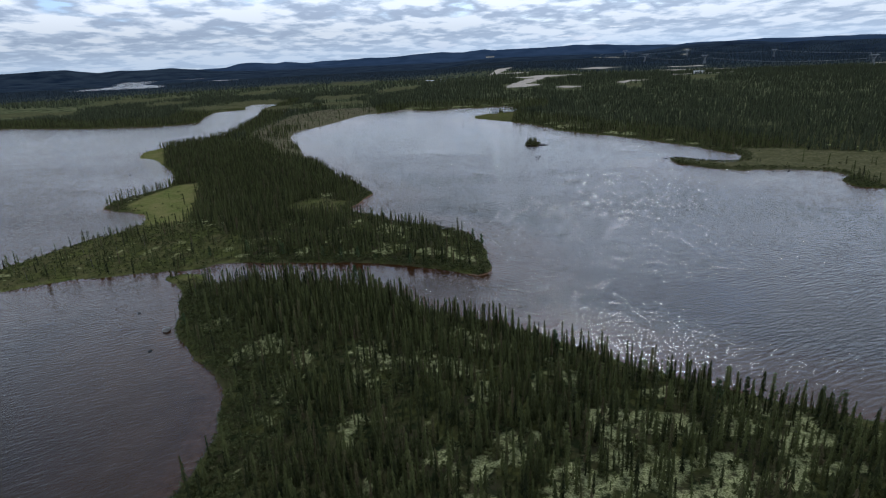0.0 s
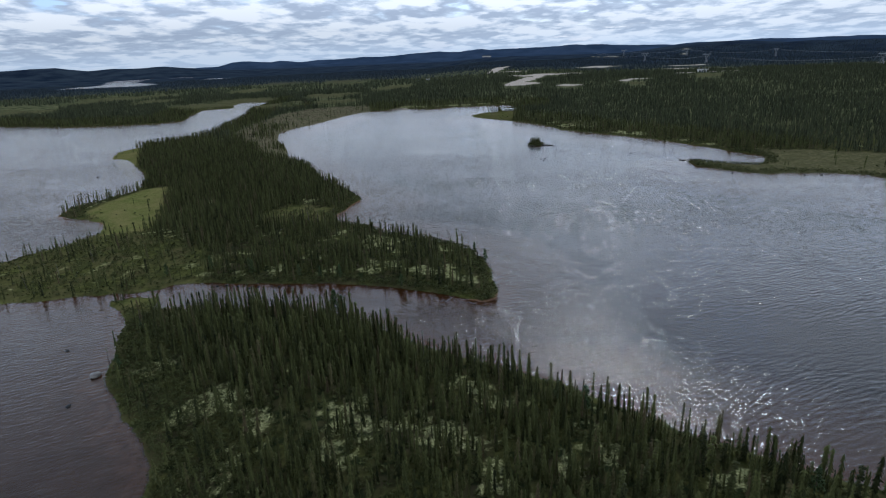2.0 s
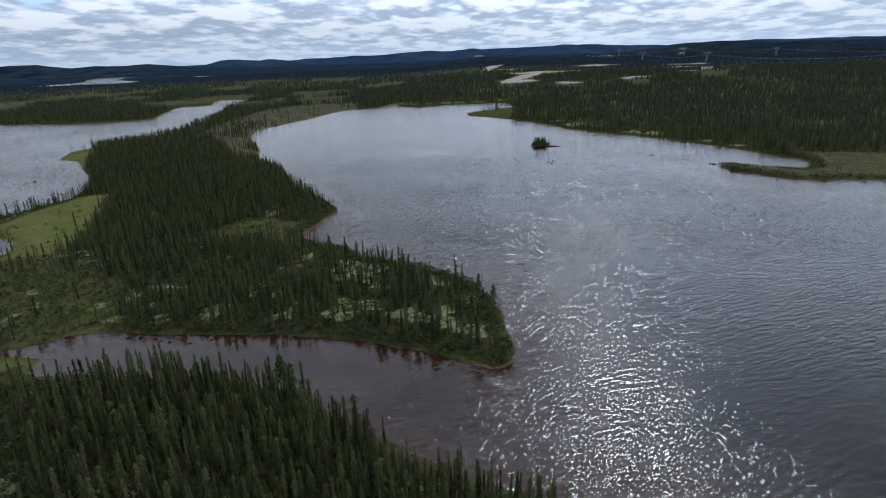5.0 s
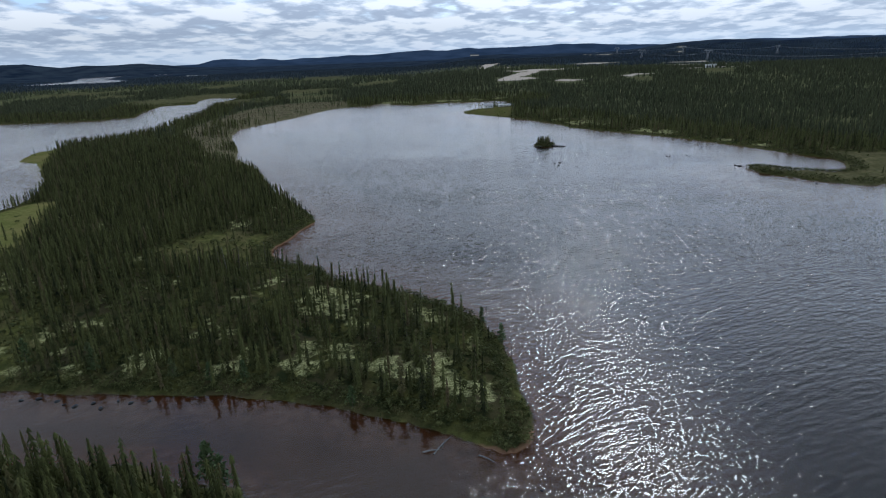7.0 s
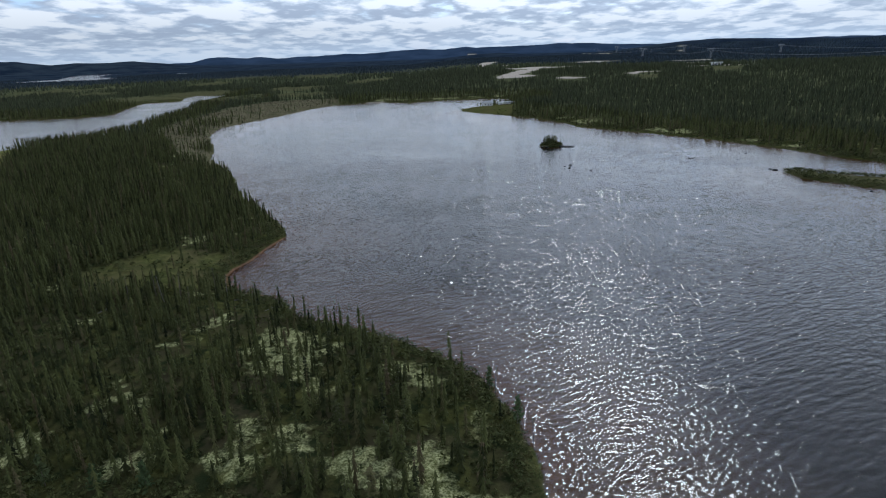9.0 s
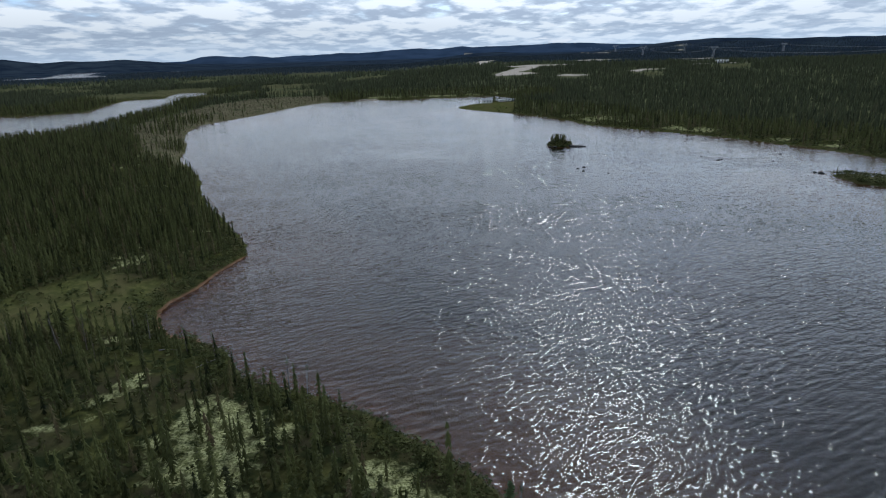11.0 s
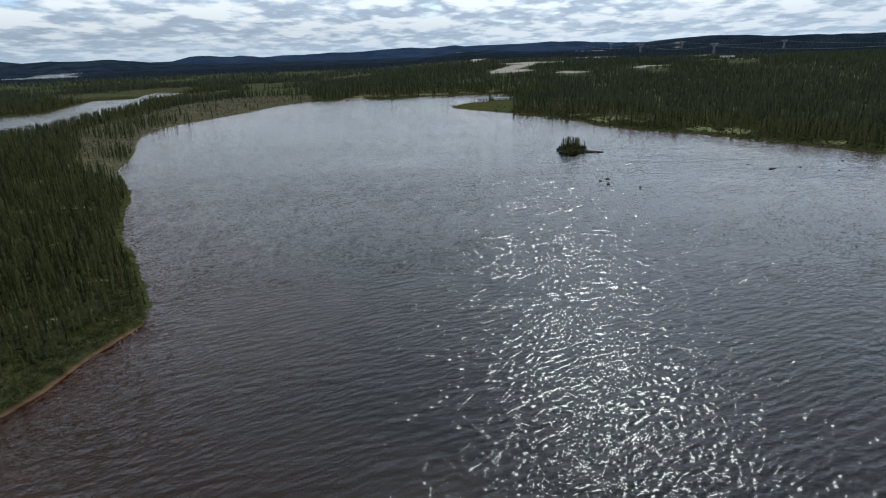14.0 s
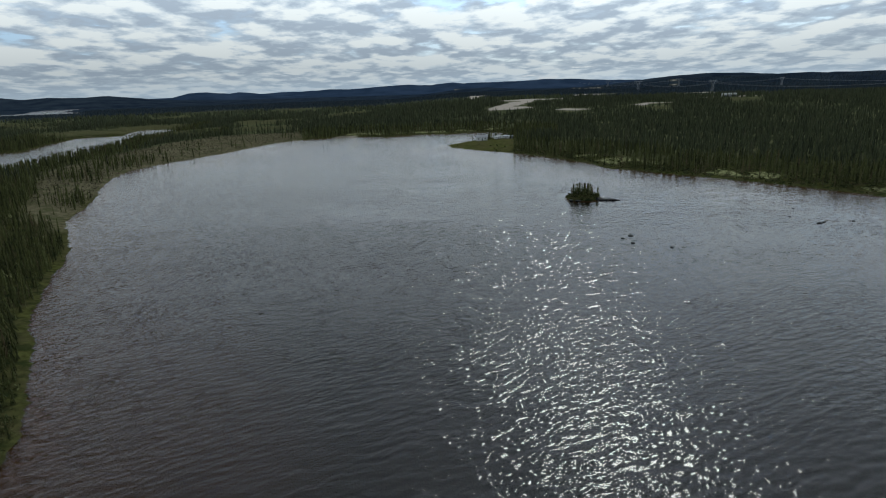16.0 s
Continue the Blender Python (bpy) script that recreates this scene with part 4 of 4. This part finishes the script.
LARCHES = [(-40, 171, 8.5), (-37.5, 169.5, 7), (27, 117, 7.5), (22, 121, 6), (-22, 190.5, 5.5), (2, 225, 5), (6, 215, 5.5), (-78, 203, 6), (-60, 200, 5.5), (-52, 199, 5),
           (-88, 136, 5), (-80, 205, 6), (-95, 158, 4), (-20, 154, 5), (-95, 206, 6.5), (62, 94, 6), (-45, 199, 5.5), (-110, 202, 5)]


def snags():
    rng = random.Random(17)
    kinds = []
    for k in range(4):
        trunk = bmesh.new()
        h = 1.0
        bend = rng.uniform(-0.03, 0.03)
        pts = [(0, 0, -0.03), (bend * 0.5, 0.01, 0.35), (bend, 0.0, 0.7), (bend * 1.2, -0.01, h)]
        for j, (a, b) in enumerate(zip(pts, pts[1:])):
            strut(trunk, a, b, 0.013 - 0.0035 * j)
        twigs = bmesh.new()
        for j in range(22):
            u = rng.uniform(0.25, 0.98)
            a, r = rng.uniform(0, 6.28), 0.03 + 0.08 * (1 - u) * rng.random()
            p = Vector((bend * u, 0, u))
            strut(twigs, p, p + Vector((r * math.cos(a), r * math.sin(a), -r * 0.4)), 0.0028)
        tuft = bmesh.new()
        for j in range(16):
            u = rng.uniform(0.80, 1.0)
            a, r = rng.uniform(0, 6.28), 0.02 + 0.03 * rng.random()
            p = Vector((bend * 1.2, 0, u))
            q = Vector((r * math.cos(a), r * math.sin(a), -0.012))
            s_ = Vector((-q.y, q.x, 0)) * 0.5
            tuft.faces.new([tuft.verts.new(p), tuft.verts.new(p + q * 0.6 + s_), tuft.verts.new(p + q), tuft.verts.new(p + q * 0.6 - s_)])
        made = []
        for name, bm, mat in (("trunk", trunk, BARK if k else SNAG), ("twigs", twigs, BARK), ("top_tuft", tuft, NEEDLE)):
            me = bpy.data.meshes.new(name)
            bm.to_mesh(me)
            bm.free()
            me.materials.append(mat)
            made.append((name, me))
        kinds.append(made)
    for x, y, h in SNAGS:
        z = float(lie(np.array([x]), np.array([y]))[0]) - 0.1
        k = rng.randrange(4)
        t = thing("dead_spruce", "tall bare dead spruce with a few needles on top", "dead tree", pose(x, y, z, rng.gauss(0, 3), rng.gauss(0, 3), rng.uniform(0, 360)), "dead spruces standing on the shores")
        t.scale = (h, h, h)
        for name, me in kinds[k]:
            part(name, me, None, t)


SNAGS = [(-63, 266, 7.5), (-60, 265, 6.5), (-70, 262, 7), (-73, 260, 7.5), (-77, 264, 6.5), (-80, 258, 7), (-52, 262, 6), (-45, 258, 6.5), (-40, 253, 6.5), (-30, 249, 7),
         (-27, 248, 6), (-66, 258, 5.5), (-86, 262, 6), (8, 210, 5), (3, 224, 5.5), (-28, 155, 8), (-10, 143.5, 7), (9, 131, 8), (-33, 159, 7), (42, 106, 6.5), (75, 88, 8),
         (-96, 160, 6), (-92, 138, 6), (-85, 126, 5), (-155, 190, 6), (-166, 182, 5.5), (-175, 178, 6), (-184, 183, 5), (-150, 200, 6), (-146, 214, 6), (-160, 220, 6), (-170, 206, 5)]


def rocks():
    rng = random.Random(3)
    meshes = []
    for k in range(6):
        bm = boulder(k, (1.0, rng.uniform(0.6, 0.9), 0.8))
        me = bpy.data.meshes.new("boulder")
        bm.to_mesh(me)
        bm.free()
        me.materials.append(WETSTONE)
        meshes.append(me)
    for x, y, size in LAKE_ROCKS:
        ob = new("boulder", rng.choice(meshes))
        ob.matrix_world = pose(x, y, 0.0, 0, 0, rng.uniform(0, 360)) @ Matrix.Diagonal((size, size, size, 1))
        tagged(ob, "dark wet boulder breaking the lake surface", "rock", "boulders in the lake")
    for k, (x, y, a, b, c) in enumerate([(-93.4, 133.9, 1.3, 1.05, 1.25)]):
        bm = boulder(40 + k, (a, b, c), 0.7)
        me = bpy.data.meshes.new("shore_boulder")
        bm.to_mesh(me)
        bm.free()
        me.materials.append(STONE)
        ob = new("shore_boulder", me)
        ob.matrix_world = pose(x, y, 0.25, 0, 0, 15)
        tagged(ob, "large pale grey granite boulder at the water's edge", "rock", "shore boulders")


LAKE_ROCKS = [(-110.4, 147.3, 0.7), (-91.2, 120.5, 0.7), (-267, 402, 1.2), (45.8, 425.5, 0.6), (49.0, 428.5, 0.8), (47.2, 420, 0.75), (56.3, 414.5, 0.6), (107, 448.5, 0.5), (112.8, 439.5, 0.75),
              (132.3, 433, 0.6), (143.8, 450, 0.7), (115, 461, 0.5), (122.5, 440.2, 0.5), (137.1, 405.2, 1.2), (152, 362, 0.8), (136, 407.5, 0.8), (111, 438.5, 0.8),
              (4.5, 165.6, 0.28), (5.9, 167.6, 0.3), (6.8, 165.0, 0.25), (9.8, 169.9, 0.3), (8.2, 168.2, 0.25), (-87.7, 194.0, 0.5), (-84.5, 194.6, 0.6), (-80.2, 193.7, 0.5), (-75.5, 192.0, 0.6),
              (-72.5, 193.0, 0.5), (-70.0, 191.2, 0.6), (-65.2, 193.0, 0.5), (-61.9, 193.6, 0.45), (196, 350, 0.8), (188, 352, 0.7), (-78, 192.5, 0.4), (-68, 193.6, 0.4)]


def islet():
    rng = np.random.RandomState(8)
    rings, seg = 14, 48
    v, f = [], []
    for i in range(rings + 1):
        q = i / rings
        for k in range(seg):
            a = 6.2832 * k / seg
            x = 47.6 + q * 7.6 * math.cos(a) * (1 + 0.12 * math.sin(3 * a + 1))
            y = 490.0 + q * 6.6 * math.sin(a) * (1 + 0.10 * math.cos(2 * a))
            h = 2.3 * (1 - q**1.6) - 0.75 * q**6
            v.append((x, y, h + 0.5 * float(fbm(np.array([x]), np.array([y]), 2.2, 150)[0] - 0.5)))
    for i in range(rings):
        for k in range(seg):
            n = (k + 1) % seg
            f.append((i * seg + k, i * seg + n, (i + 1) * seg + n, (i + 1) * seg + k))
    ob = new("islet", mesh_from("islet", v, f, [GROUND], flat=False))
    tagged(ob, "small mossy islet rising from the lake", "islet", kind="structure")
    r = random.Random(2)
    for k, (x, y, a) in enumerate([(54.8, 485.6, 1.9), (56.8, 485.0, 1.5), (58.6, 484.5, 1.3), (60.0, 484.2, 0.9), (53.0, 486.8, 1.7), (42.0, 486.0, 1.2), (44.5, 484.6, 1.1)]):
        bm = boulder(60 + k, (a, a * 0.8, a * 0.7), 0.6)
        me = bpy.data.meshes.new("boulder")
        bm.to_mesh(me)
        bm.free()
        me.materials.append(WETSTONE)
        ob = new("boulder", me)
        ob.matrix_world = pose(x, y, 0.05, 0, 0, r.uniform(0, 360))
        tagged(ob, "dark boulder in the rocky tail of the islet", "rock", "boulders of the islet")


def islet_shrubs():
    rng = np.random.RandomState(77)
    a, q = rng.rand(150) * 6.283, np.sqrt(rng.rand(150)) * 0.92
    x, y = 47.6 + q * 7.4 * np.cos(a), 490.0 + q * 6.4 * np.sin(a)
    z = np.array([islet_height(u, v) for u, v in zip(x, y)])
    spots = np.stack([x, y, z, 0.7 + 1.1 * rng.rand(150), 0.9 + 0.5 * rng.rand(150)], 1)
    forest("islet_shrubs", "low dark shrubs covering the small islet", "shrub", [shrub_shape(90 + k, 24) for k in range(4)], spots, NEEDLE, seed=78)


def islet_height(x, y):
    q = math.hypot((x - 47.6) / 7.6, (y - 490.0) / 6.6)
    return 2.3 * (1 - q**1.6) - 0.3


ISLET_TREES = [(43.6, 489, 5.2), (44.6, 490.5, 4.6), (45.6, 488.6, 4.9), (46.4, 491, 4.4), (47.2, 489.2, 4.6), (48.0, 490.8, 4.3), (48.9, 489.0, 4.5), (49.8, 490.4, 4.8), (50.4, 488.8, 4.9),
               (46.9, 487.8, 3.8), (45.0, 487.6, 3.4), (53.0, 488.4, 4.2), (48.3, 487.6, 3.2), (44.0, 491.6, 4.4), (50.2, 491.6, 4.4), (43.0, 490.2, 4.0), (46.0, 489.8, 5.0), (47.8, 488.4, 4.6), (49.3, 488.0, 4.2), (48.6, 491.9, 4.5), (46.9, 492.2, 4.2), (45.2, 489.4, 4.7), (51.0, 490.2, 4.0)]
CAMP_TREES = [(8, 747, 3.0), (11, 751, 4.0), (25.0, 747, 6.2), (26.5, 750, 5.0), (27.4, 745, 4.2), (24.2, 751, 5.5), (35.2, 750, 4.6), (34.6, 747, 3.4), (42.0, 744, 4.8), (47.5, 747, 6.0), (46, 741, 5.2), (44, 738, 4.4), (22, 737, 1.8), (29, 739, 2.2),
              (36, 739, 2.4), (13, 735, 1.5), (40, 733, 3.0), (33, 735, 1.7), (47, 730, 4.4), (43, 726, 3.2)]
SPIT_TREES = [(140.5, 401, 3.2), (143, 400.5, 2.6), (146.5, 399, 2.8), (151, 395.5, 2.2), (157, 391, 2.0), (186, 372, 3.6), (189, 374, 2.6)]
SINGLE = np.concatenate([SINGLE, np.array([(x, y, float(lie(np.array([x]), np.array([y]))[0]) - 0.1, h, w) for trees, w in ((SPIT_TREES, 1.4), (CAMP_TREES, 2.0)) for x, y, h in trees]), np.array([(x, y, islet_height(x, y), h, 1.6) for x, y, h in ISLET_TREES])])


# ---- power line ----
TOWERS = [(573, 1627, 40, 20), (487, 1893, 43, 17), (698, 2177, 50, 26), (855, 1874, 44, 29), (725, 1175, 38, 19), (560, 2510, 48, 24)]


def tower_mesh(h):
    """Legs spread upwards from a slim waist to a long crossarm with two peaks."""
    body, arm = bmesh.new(), bmesh.new()
    r = 0.42
    for sx in (-1, 1):
        for sy in (-1, 1):
            strut(body, (sx * 3.2, sy * 2.2, 0), (sx * 1.2, sy * 1.0, h * 0.52), r)
            strut(body, (sx * 1.2, sy * 1.0, h * 0.52), (sx * 6.0, sy * 0.8, h * 0.86), r)
        strut(body, (sx * 3.0, -2.0, h * 0.06), (-sx * 1.9, -1.5, h * 0.30), r * 0.6)
        strut(body, (sx * 3.0, 2.0, h * 0.06), (-sx * 1.9, 1.5, h * 0.30), r * 0.6)
        strut(body, (sx * 2.1, -1.5, h * 0.30), (-sx * 1.2, -1.0, h * 0.52), r * 0.6)
        strut(body, (sx * 1.2, 0, h * 0.52), (sx * 2.2, 0, h * 0.70), r * 0.6)
        strut(arm, (0, -0.8, h * 0.86), (sx * 13, 0, h * 0.88), r)
        strut(arm, (0, 0.8, h * 0.90), (sx * 13, 0, h * 0.88), r)
        strut(arm, (sx * 6, 0, h * 0.88), (sx * 7.6, 0, h), r)
        strut(arm, (sx * 4.2, 0, h * 0.88), (sx * 7.6, 0, h), r * 0.7)
        strut(arm, (sx * 10, 0, h * 0.88), (sx * 7.6, 0, h), r * 0.7)
    return body, arm


def power_line():
    for x, y, top, turn in TOWERS:
        z = float(lie(np.array([x]), np.array([y]))[0]) - 0.5
        h = max(top - z, 25)
        t = thing("power_line_tower", "grey galvanised steel lattice power line tower", "pylon", pose(x, y, z, 0, 0, turn), "towers of the power line")
        body, arm = tower_mesh(h)
        part("lattice_mast", body, STEEL, t)
        part("crossarm", arm, STEEL, t)
        for sx in (-12.5, 0, 12.5):
            bm = bmesh.new()
            strut(bm, (sx, 0, h * 0.88), (sx, 0, h * 0.88 - 4), 0.16)
            part("insulator_string", bm, STEEL, t)
    lines = [((560, 2510, 46), (698, 2177, 46)), ((698, 2177, 46), (855, 1874, 40)), ((855, 1874, 40), (1110, 1420, 36)), ((487, 1893, 39), (573, 1627, 36)),
             ((573, 1627, 36), (725, 1175, 34)), ((725, 1175, 34), (860, 760, 34)), ((400, 2180, 46), (487, 1893, 39))]
    for a, b in lines:
        cu = bpy.data.curves.new("power_cable", "CURVE")
        cu.dimensions, cu.bevel_depth, cu.bevel_resolution = "3D", 0.07, 0
        d = Vector(b) - Vector(a)
        side = Vector((d.y, -d.x, 0)).normalized()
        for off in (-12.5, 0, 12.5):
            sp = cu.splines.new("POLY")
            sp.points.add(16)
            for k in range(17):
                u = k / 16
                p = Vector(a) + d * u + side * off
                sp.points[k].co = (p.x, p.y, p.z - 36 * u * (1 - u), 1)
        cu.materials.append(STEEL)
        tagged(new("power_cable", cu), "thin sagging power cables strung between steel towers", "cable", "cables of the power line")


# ---- camp on the far shore ----
def camp():
    def base(x, y):
        return float(lie(np.array([x]), np.array([y]))[0])

    # cabin
    c = thing("cabin", "small white-walled cabin with a grey metal gable roof", "cabin", pose(18.0, 743, base(18, 743) - 0.1, 0, 0, 8))
    bm = bmesh.new()
    box(bm, (9.0, 5.6, 2.7), (0, 0, 1.35))
    for sx in (-4.5, 4.5):
        vs = [bm.verts.new((sx, yy, zz)) for yy, zz in ((-2.8, 2.7), (2.8, 2.7), (0, 4.2))]
        bm.faces.new(vs if sx > 0 else vs[::-1])
    part("wall", bm, SIDING, c, "white painted board walls")
    for s_ in (-1, 1):
        bm = bmesh.new()
        vs = [bm.verts.new(p) for p in ((-4.9, 0, 4.32), (4.9, 0, 4.32), (4.9, s_ * 3.3, 2.55), (-4.9, s_ * 3.3, 2.55), (-4.9, 0, 4.18), (4.9, 0, 4.18), (4.9, s_ * 3.3, 2.41), (-4.9, s_ * 3.3, 2.41))]
        for q in ((0, 1, 2, 3), (7, 6, 5, 4), (0, 4, 5, 1), (1, 5, 6, 2), (2, 6, 7, 3), (3, 7, 4, 0)):
            bm.faces.new([vs[k] for k in q])
        bmesh.ops.recalc_face_normals(bm, faces=bm.faces)
        part("roof", bm, ROOFING, c, "grey corrugated metal roof")
    for x, w, z, h, name in ((-2.8, 1.2, 1.5, 1.0, "window"), (2.6, 1.4, 1.5, 1.0, "window"), (0.2, 0.95, 1.02, 2.04, "door")):
        bm = bmesh.new()
        box(bm, (w, 0.08, h), (x, -2.83, z))
        p = part(name, bm, GLASS if name == "window" else PAINT, c)
        bm = bmesh.new()
        for dx in (-w / 2, w / 2):
            box(bm, (0.10, 0.12, h + 0.16), (x + dx, -2.85, z))
        for dz in (-h / 2, h / 2):
            box(bm, (w - 0.1, 0.12, 0.10), (x, -2.85, z + dz))
        part("frame", bm, SIDING, p)
    bm = bmesh.new()
    box(bm, (0.35, 0.35, 1.3), (2.6, 1.0, 4.3), 0, 0.03)
    part("chimney", bm, STEEL, c)
    # campers
    for x, y, turn in ((31.5, 744, 20), (38.5, 748, -12)):
        t = thing("travel_trailer", "white travel trailer parked on the grassy point", "trailer", pose(x, y, base(x, y) - 0.05, 0, 0, turn), "travel trailers at the camp")
        bm = bmesh.new()
        box(bm, (6.2, 2.4, 2.2), (0, 0, 1.7), 0, 0.25)
        part("body", bm, SIDING, t)
        for wx in (-1.6, 1.5):
            bm = bmesh.new()
            box(bm, (1.1, 0.06, 0.7), (wx, -1.21, 2.0))
            part("window", bm, GLASS, t)
        bm = bmesh.new()
        box(bm, (0.7, 0.06, 1.7), (0.1, -1.21, 1.5))
        part("door", bm, PAINT, t)
        for wy in (-1.0, 1.0):
            bm = bmesh.new()
            bmesh.ops.create_cone(bm, cap_ends=True, segments=20, radius1=0.36, radius2=0.36, depth=0.24, matrix=Matrix.Translation((-0.3, wy, 0.36)) @ Matrix.Rotation(math.pi / 2, 4, "X"))
            part("wheel", bm, RUBBER, t)
        bm = bmesh.new()
        strut(bm, (3.0, 0.5, 0.6), (4.3, 0, 0.5), 0.06)
        strut(bm, (3.0, -0.5, 0.6), (4.3, 0, 0.5), 0.06)
        part("drawbar", bm, STEEL, t)
    s = thing("shed", "dark blue-grey plank shed with a low roof", "shed", pose(43.5, 751, base(43.5, 751) - 0.1, 0, 0, -5))
    bm = bmesh.new()
    box(bm, (4.2, 3.2, 2.4), (0, 0, 1.2), 0, 0.02)
    part("wall", bm, PAINT, s)
    bm = bmesh.new()
    box(bm, (4.7, 3.7, 0.16), (0, 0, 2.5), 0, 0.03)
    part("roof", bm, ROOFING, s)
    bm = bmesh.new()
    box(bm, (1.6, 0.06, 1.9), (0, -1.62, 0.98))
    part("door", bm, ROOFING, s)


SIDING = mat_plain("white_siding", (0.58, 0.58, 0.56), (0.74, 0.74, 0.72), 1.5, 0.6)
ROOFING = mat_plain("metal_roofing", (0.16, 0.165, 0.17), (0.25, 0.255, 0.26), 1.5, 0.6, 0.1)
PAINT = mat_plain("dark_paint", (0.04, 0.05, 0.065), (0.07, 0.08, 0.10), 2.0, 0.6)
RUBBER = mat_plain("rubber", (0.015, 0.015, 0.015), (0.03, 0.03, 0.03), 4.0, 0.9)
GLASS = mat_plain("window_glass", (0.02, 0.025, 0.03), (0.03, 0.035, 0.04), 1.0, 0.08, 0.0, 0.0)

def drift_logs():
    rng = random.Random(31)
    for x, y, length, turn in ((-5.2, 180.2, 5.0, 58), (-6.6, 178.8, 3.6, 20), (2.0, 176.8, 3.0, -30), (-47, 258.5, 4.2, 50), (-84, 254, 3.5, 65), (-56, 263, 3.0, 10), (-33, 159.5, 4.0, -20)):
        z = max(float(lie(np.array([x]), np.array([y]))[0]), 0.0)
        t = thing("fallen_tree", "bleached fallen tree trunk lying at the shore", "log", pose(x, y, z + 0.12, rng.uniform(-4, 4), rng.uniform(-5, 5), turn), "fallen trees on the shores")
        bm = bmesh.new()
        n, seg = 7, 8
        rings = []
        for i in range(n + 1):
            u = i / n
            r = 0.14 * (1 - 0.7 * u)
            c = Vector(((u - 0.5) * length, 0.12 * math.sin(3 * u), 0.05 * math.sin(5 * u)))
            rings.append([bm.verts.new(c + Vector((0, r * math.cos(6.283 * k / seg), r * math.sin(6.283 * k / seg)))) for k in range(seg)])
        for a, b in zip(rings, rings[1:]):
            for k in range(seg):
                bm.faces.new((a[k], a[(k + 1) % seg], b[(k + 1) % seg], b[k]))
        bm.faces.new(rings[0][::-1])
        bm.faces.new(rings[-1])
        part("trunk", bm, SNAG, t)
        for k in range(6):
            bm = bmesh.new()
            u = rng.uniform(0.25, 0.95)
            a = rng.uniform(-0.6, 3.7)
            p = Vector(((u - 0.5) * length, 0.1, 0))
            strut(bm, p, p + Vector((0.3, 0.6 * math.cos(a), 0.5 * abs(math.sin(a)) + 0.1)), 0.025)
            part("branch_stub", bm, SNAG, t)


def work_building():
    x, y = 418, 1196
    z = float(lie(np.array([x]), np.array([y]))[0])
    b = thing("work_building", "long low white building in a gravel clearing", "building", pose(x, y, z - 0.2, 0, 0, 4))
    bm = bmesh.new()
    box(bm, (20, 7, 5.5), (0, 0, 2.75), 0, 0.05)
    part("wall", bm, SIDING, b)
    bm = bmesh.new()
    box(bm, (20.8, 7.8, 0.35), (0, 0, 5.7), 0, 0.05)
    part("roof", bm, ROOFING, b)
    for k in range(4):
        bm = bmesh.new()
        box(bm, (2.6, 0.1, 3.2), (-7.2 + 4.8 * k, -3.54, 1.7))
        part("door", bm, PAINT, b)


drift_logs()
work_building()
single_trees()
larches()
snags()
rocks()
islet()
islet_shrubs()
power_line()
camp()
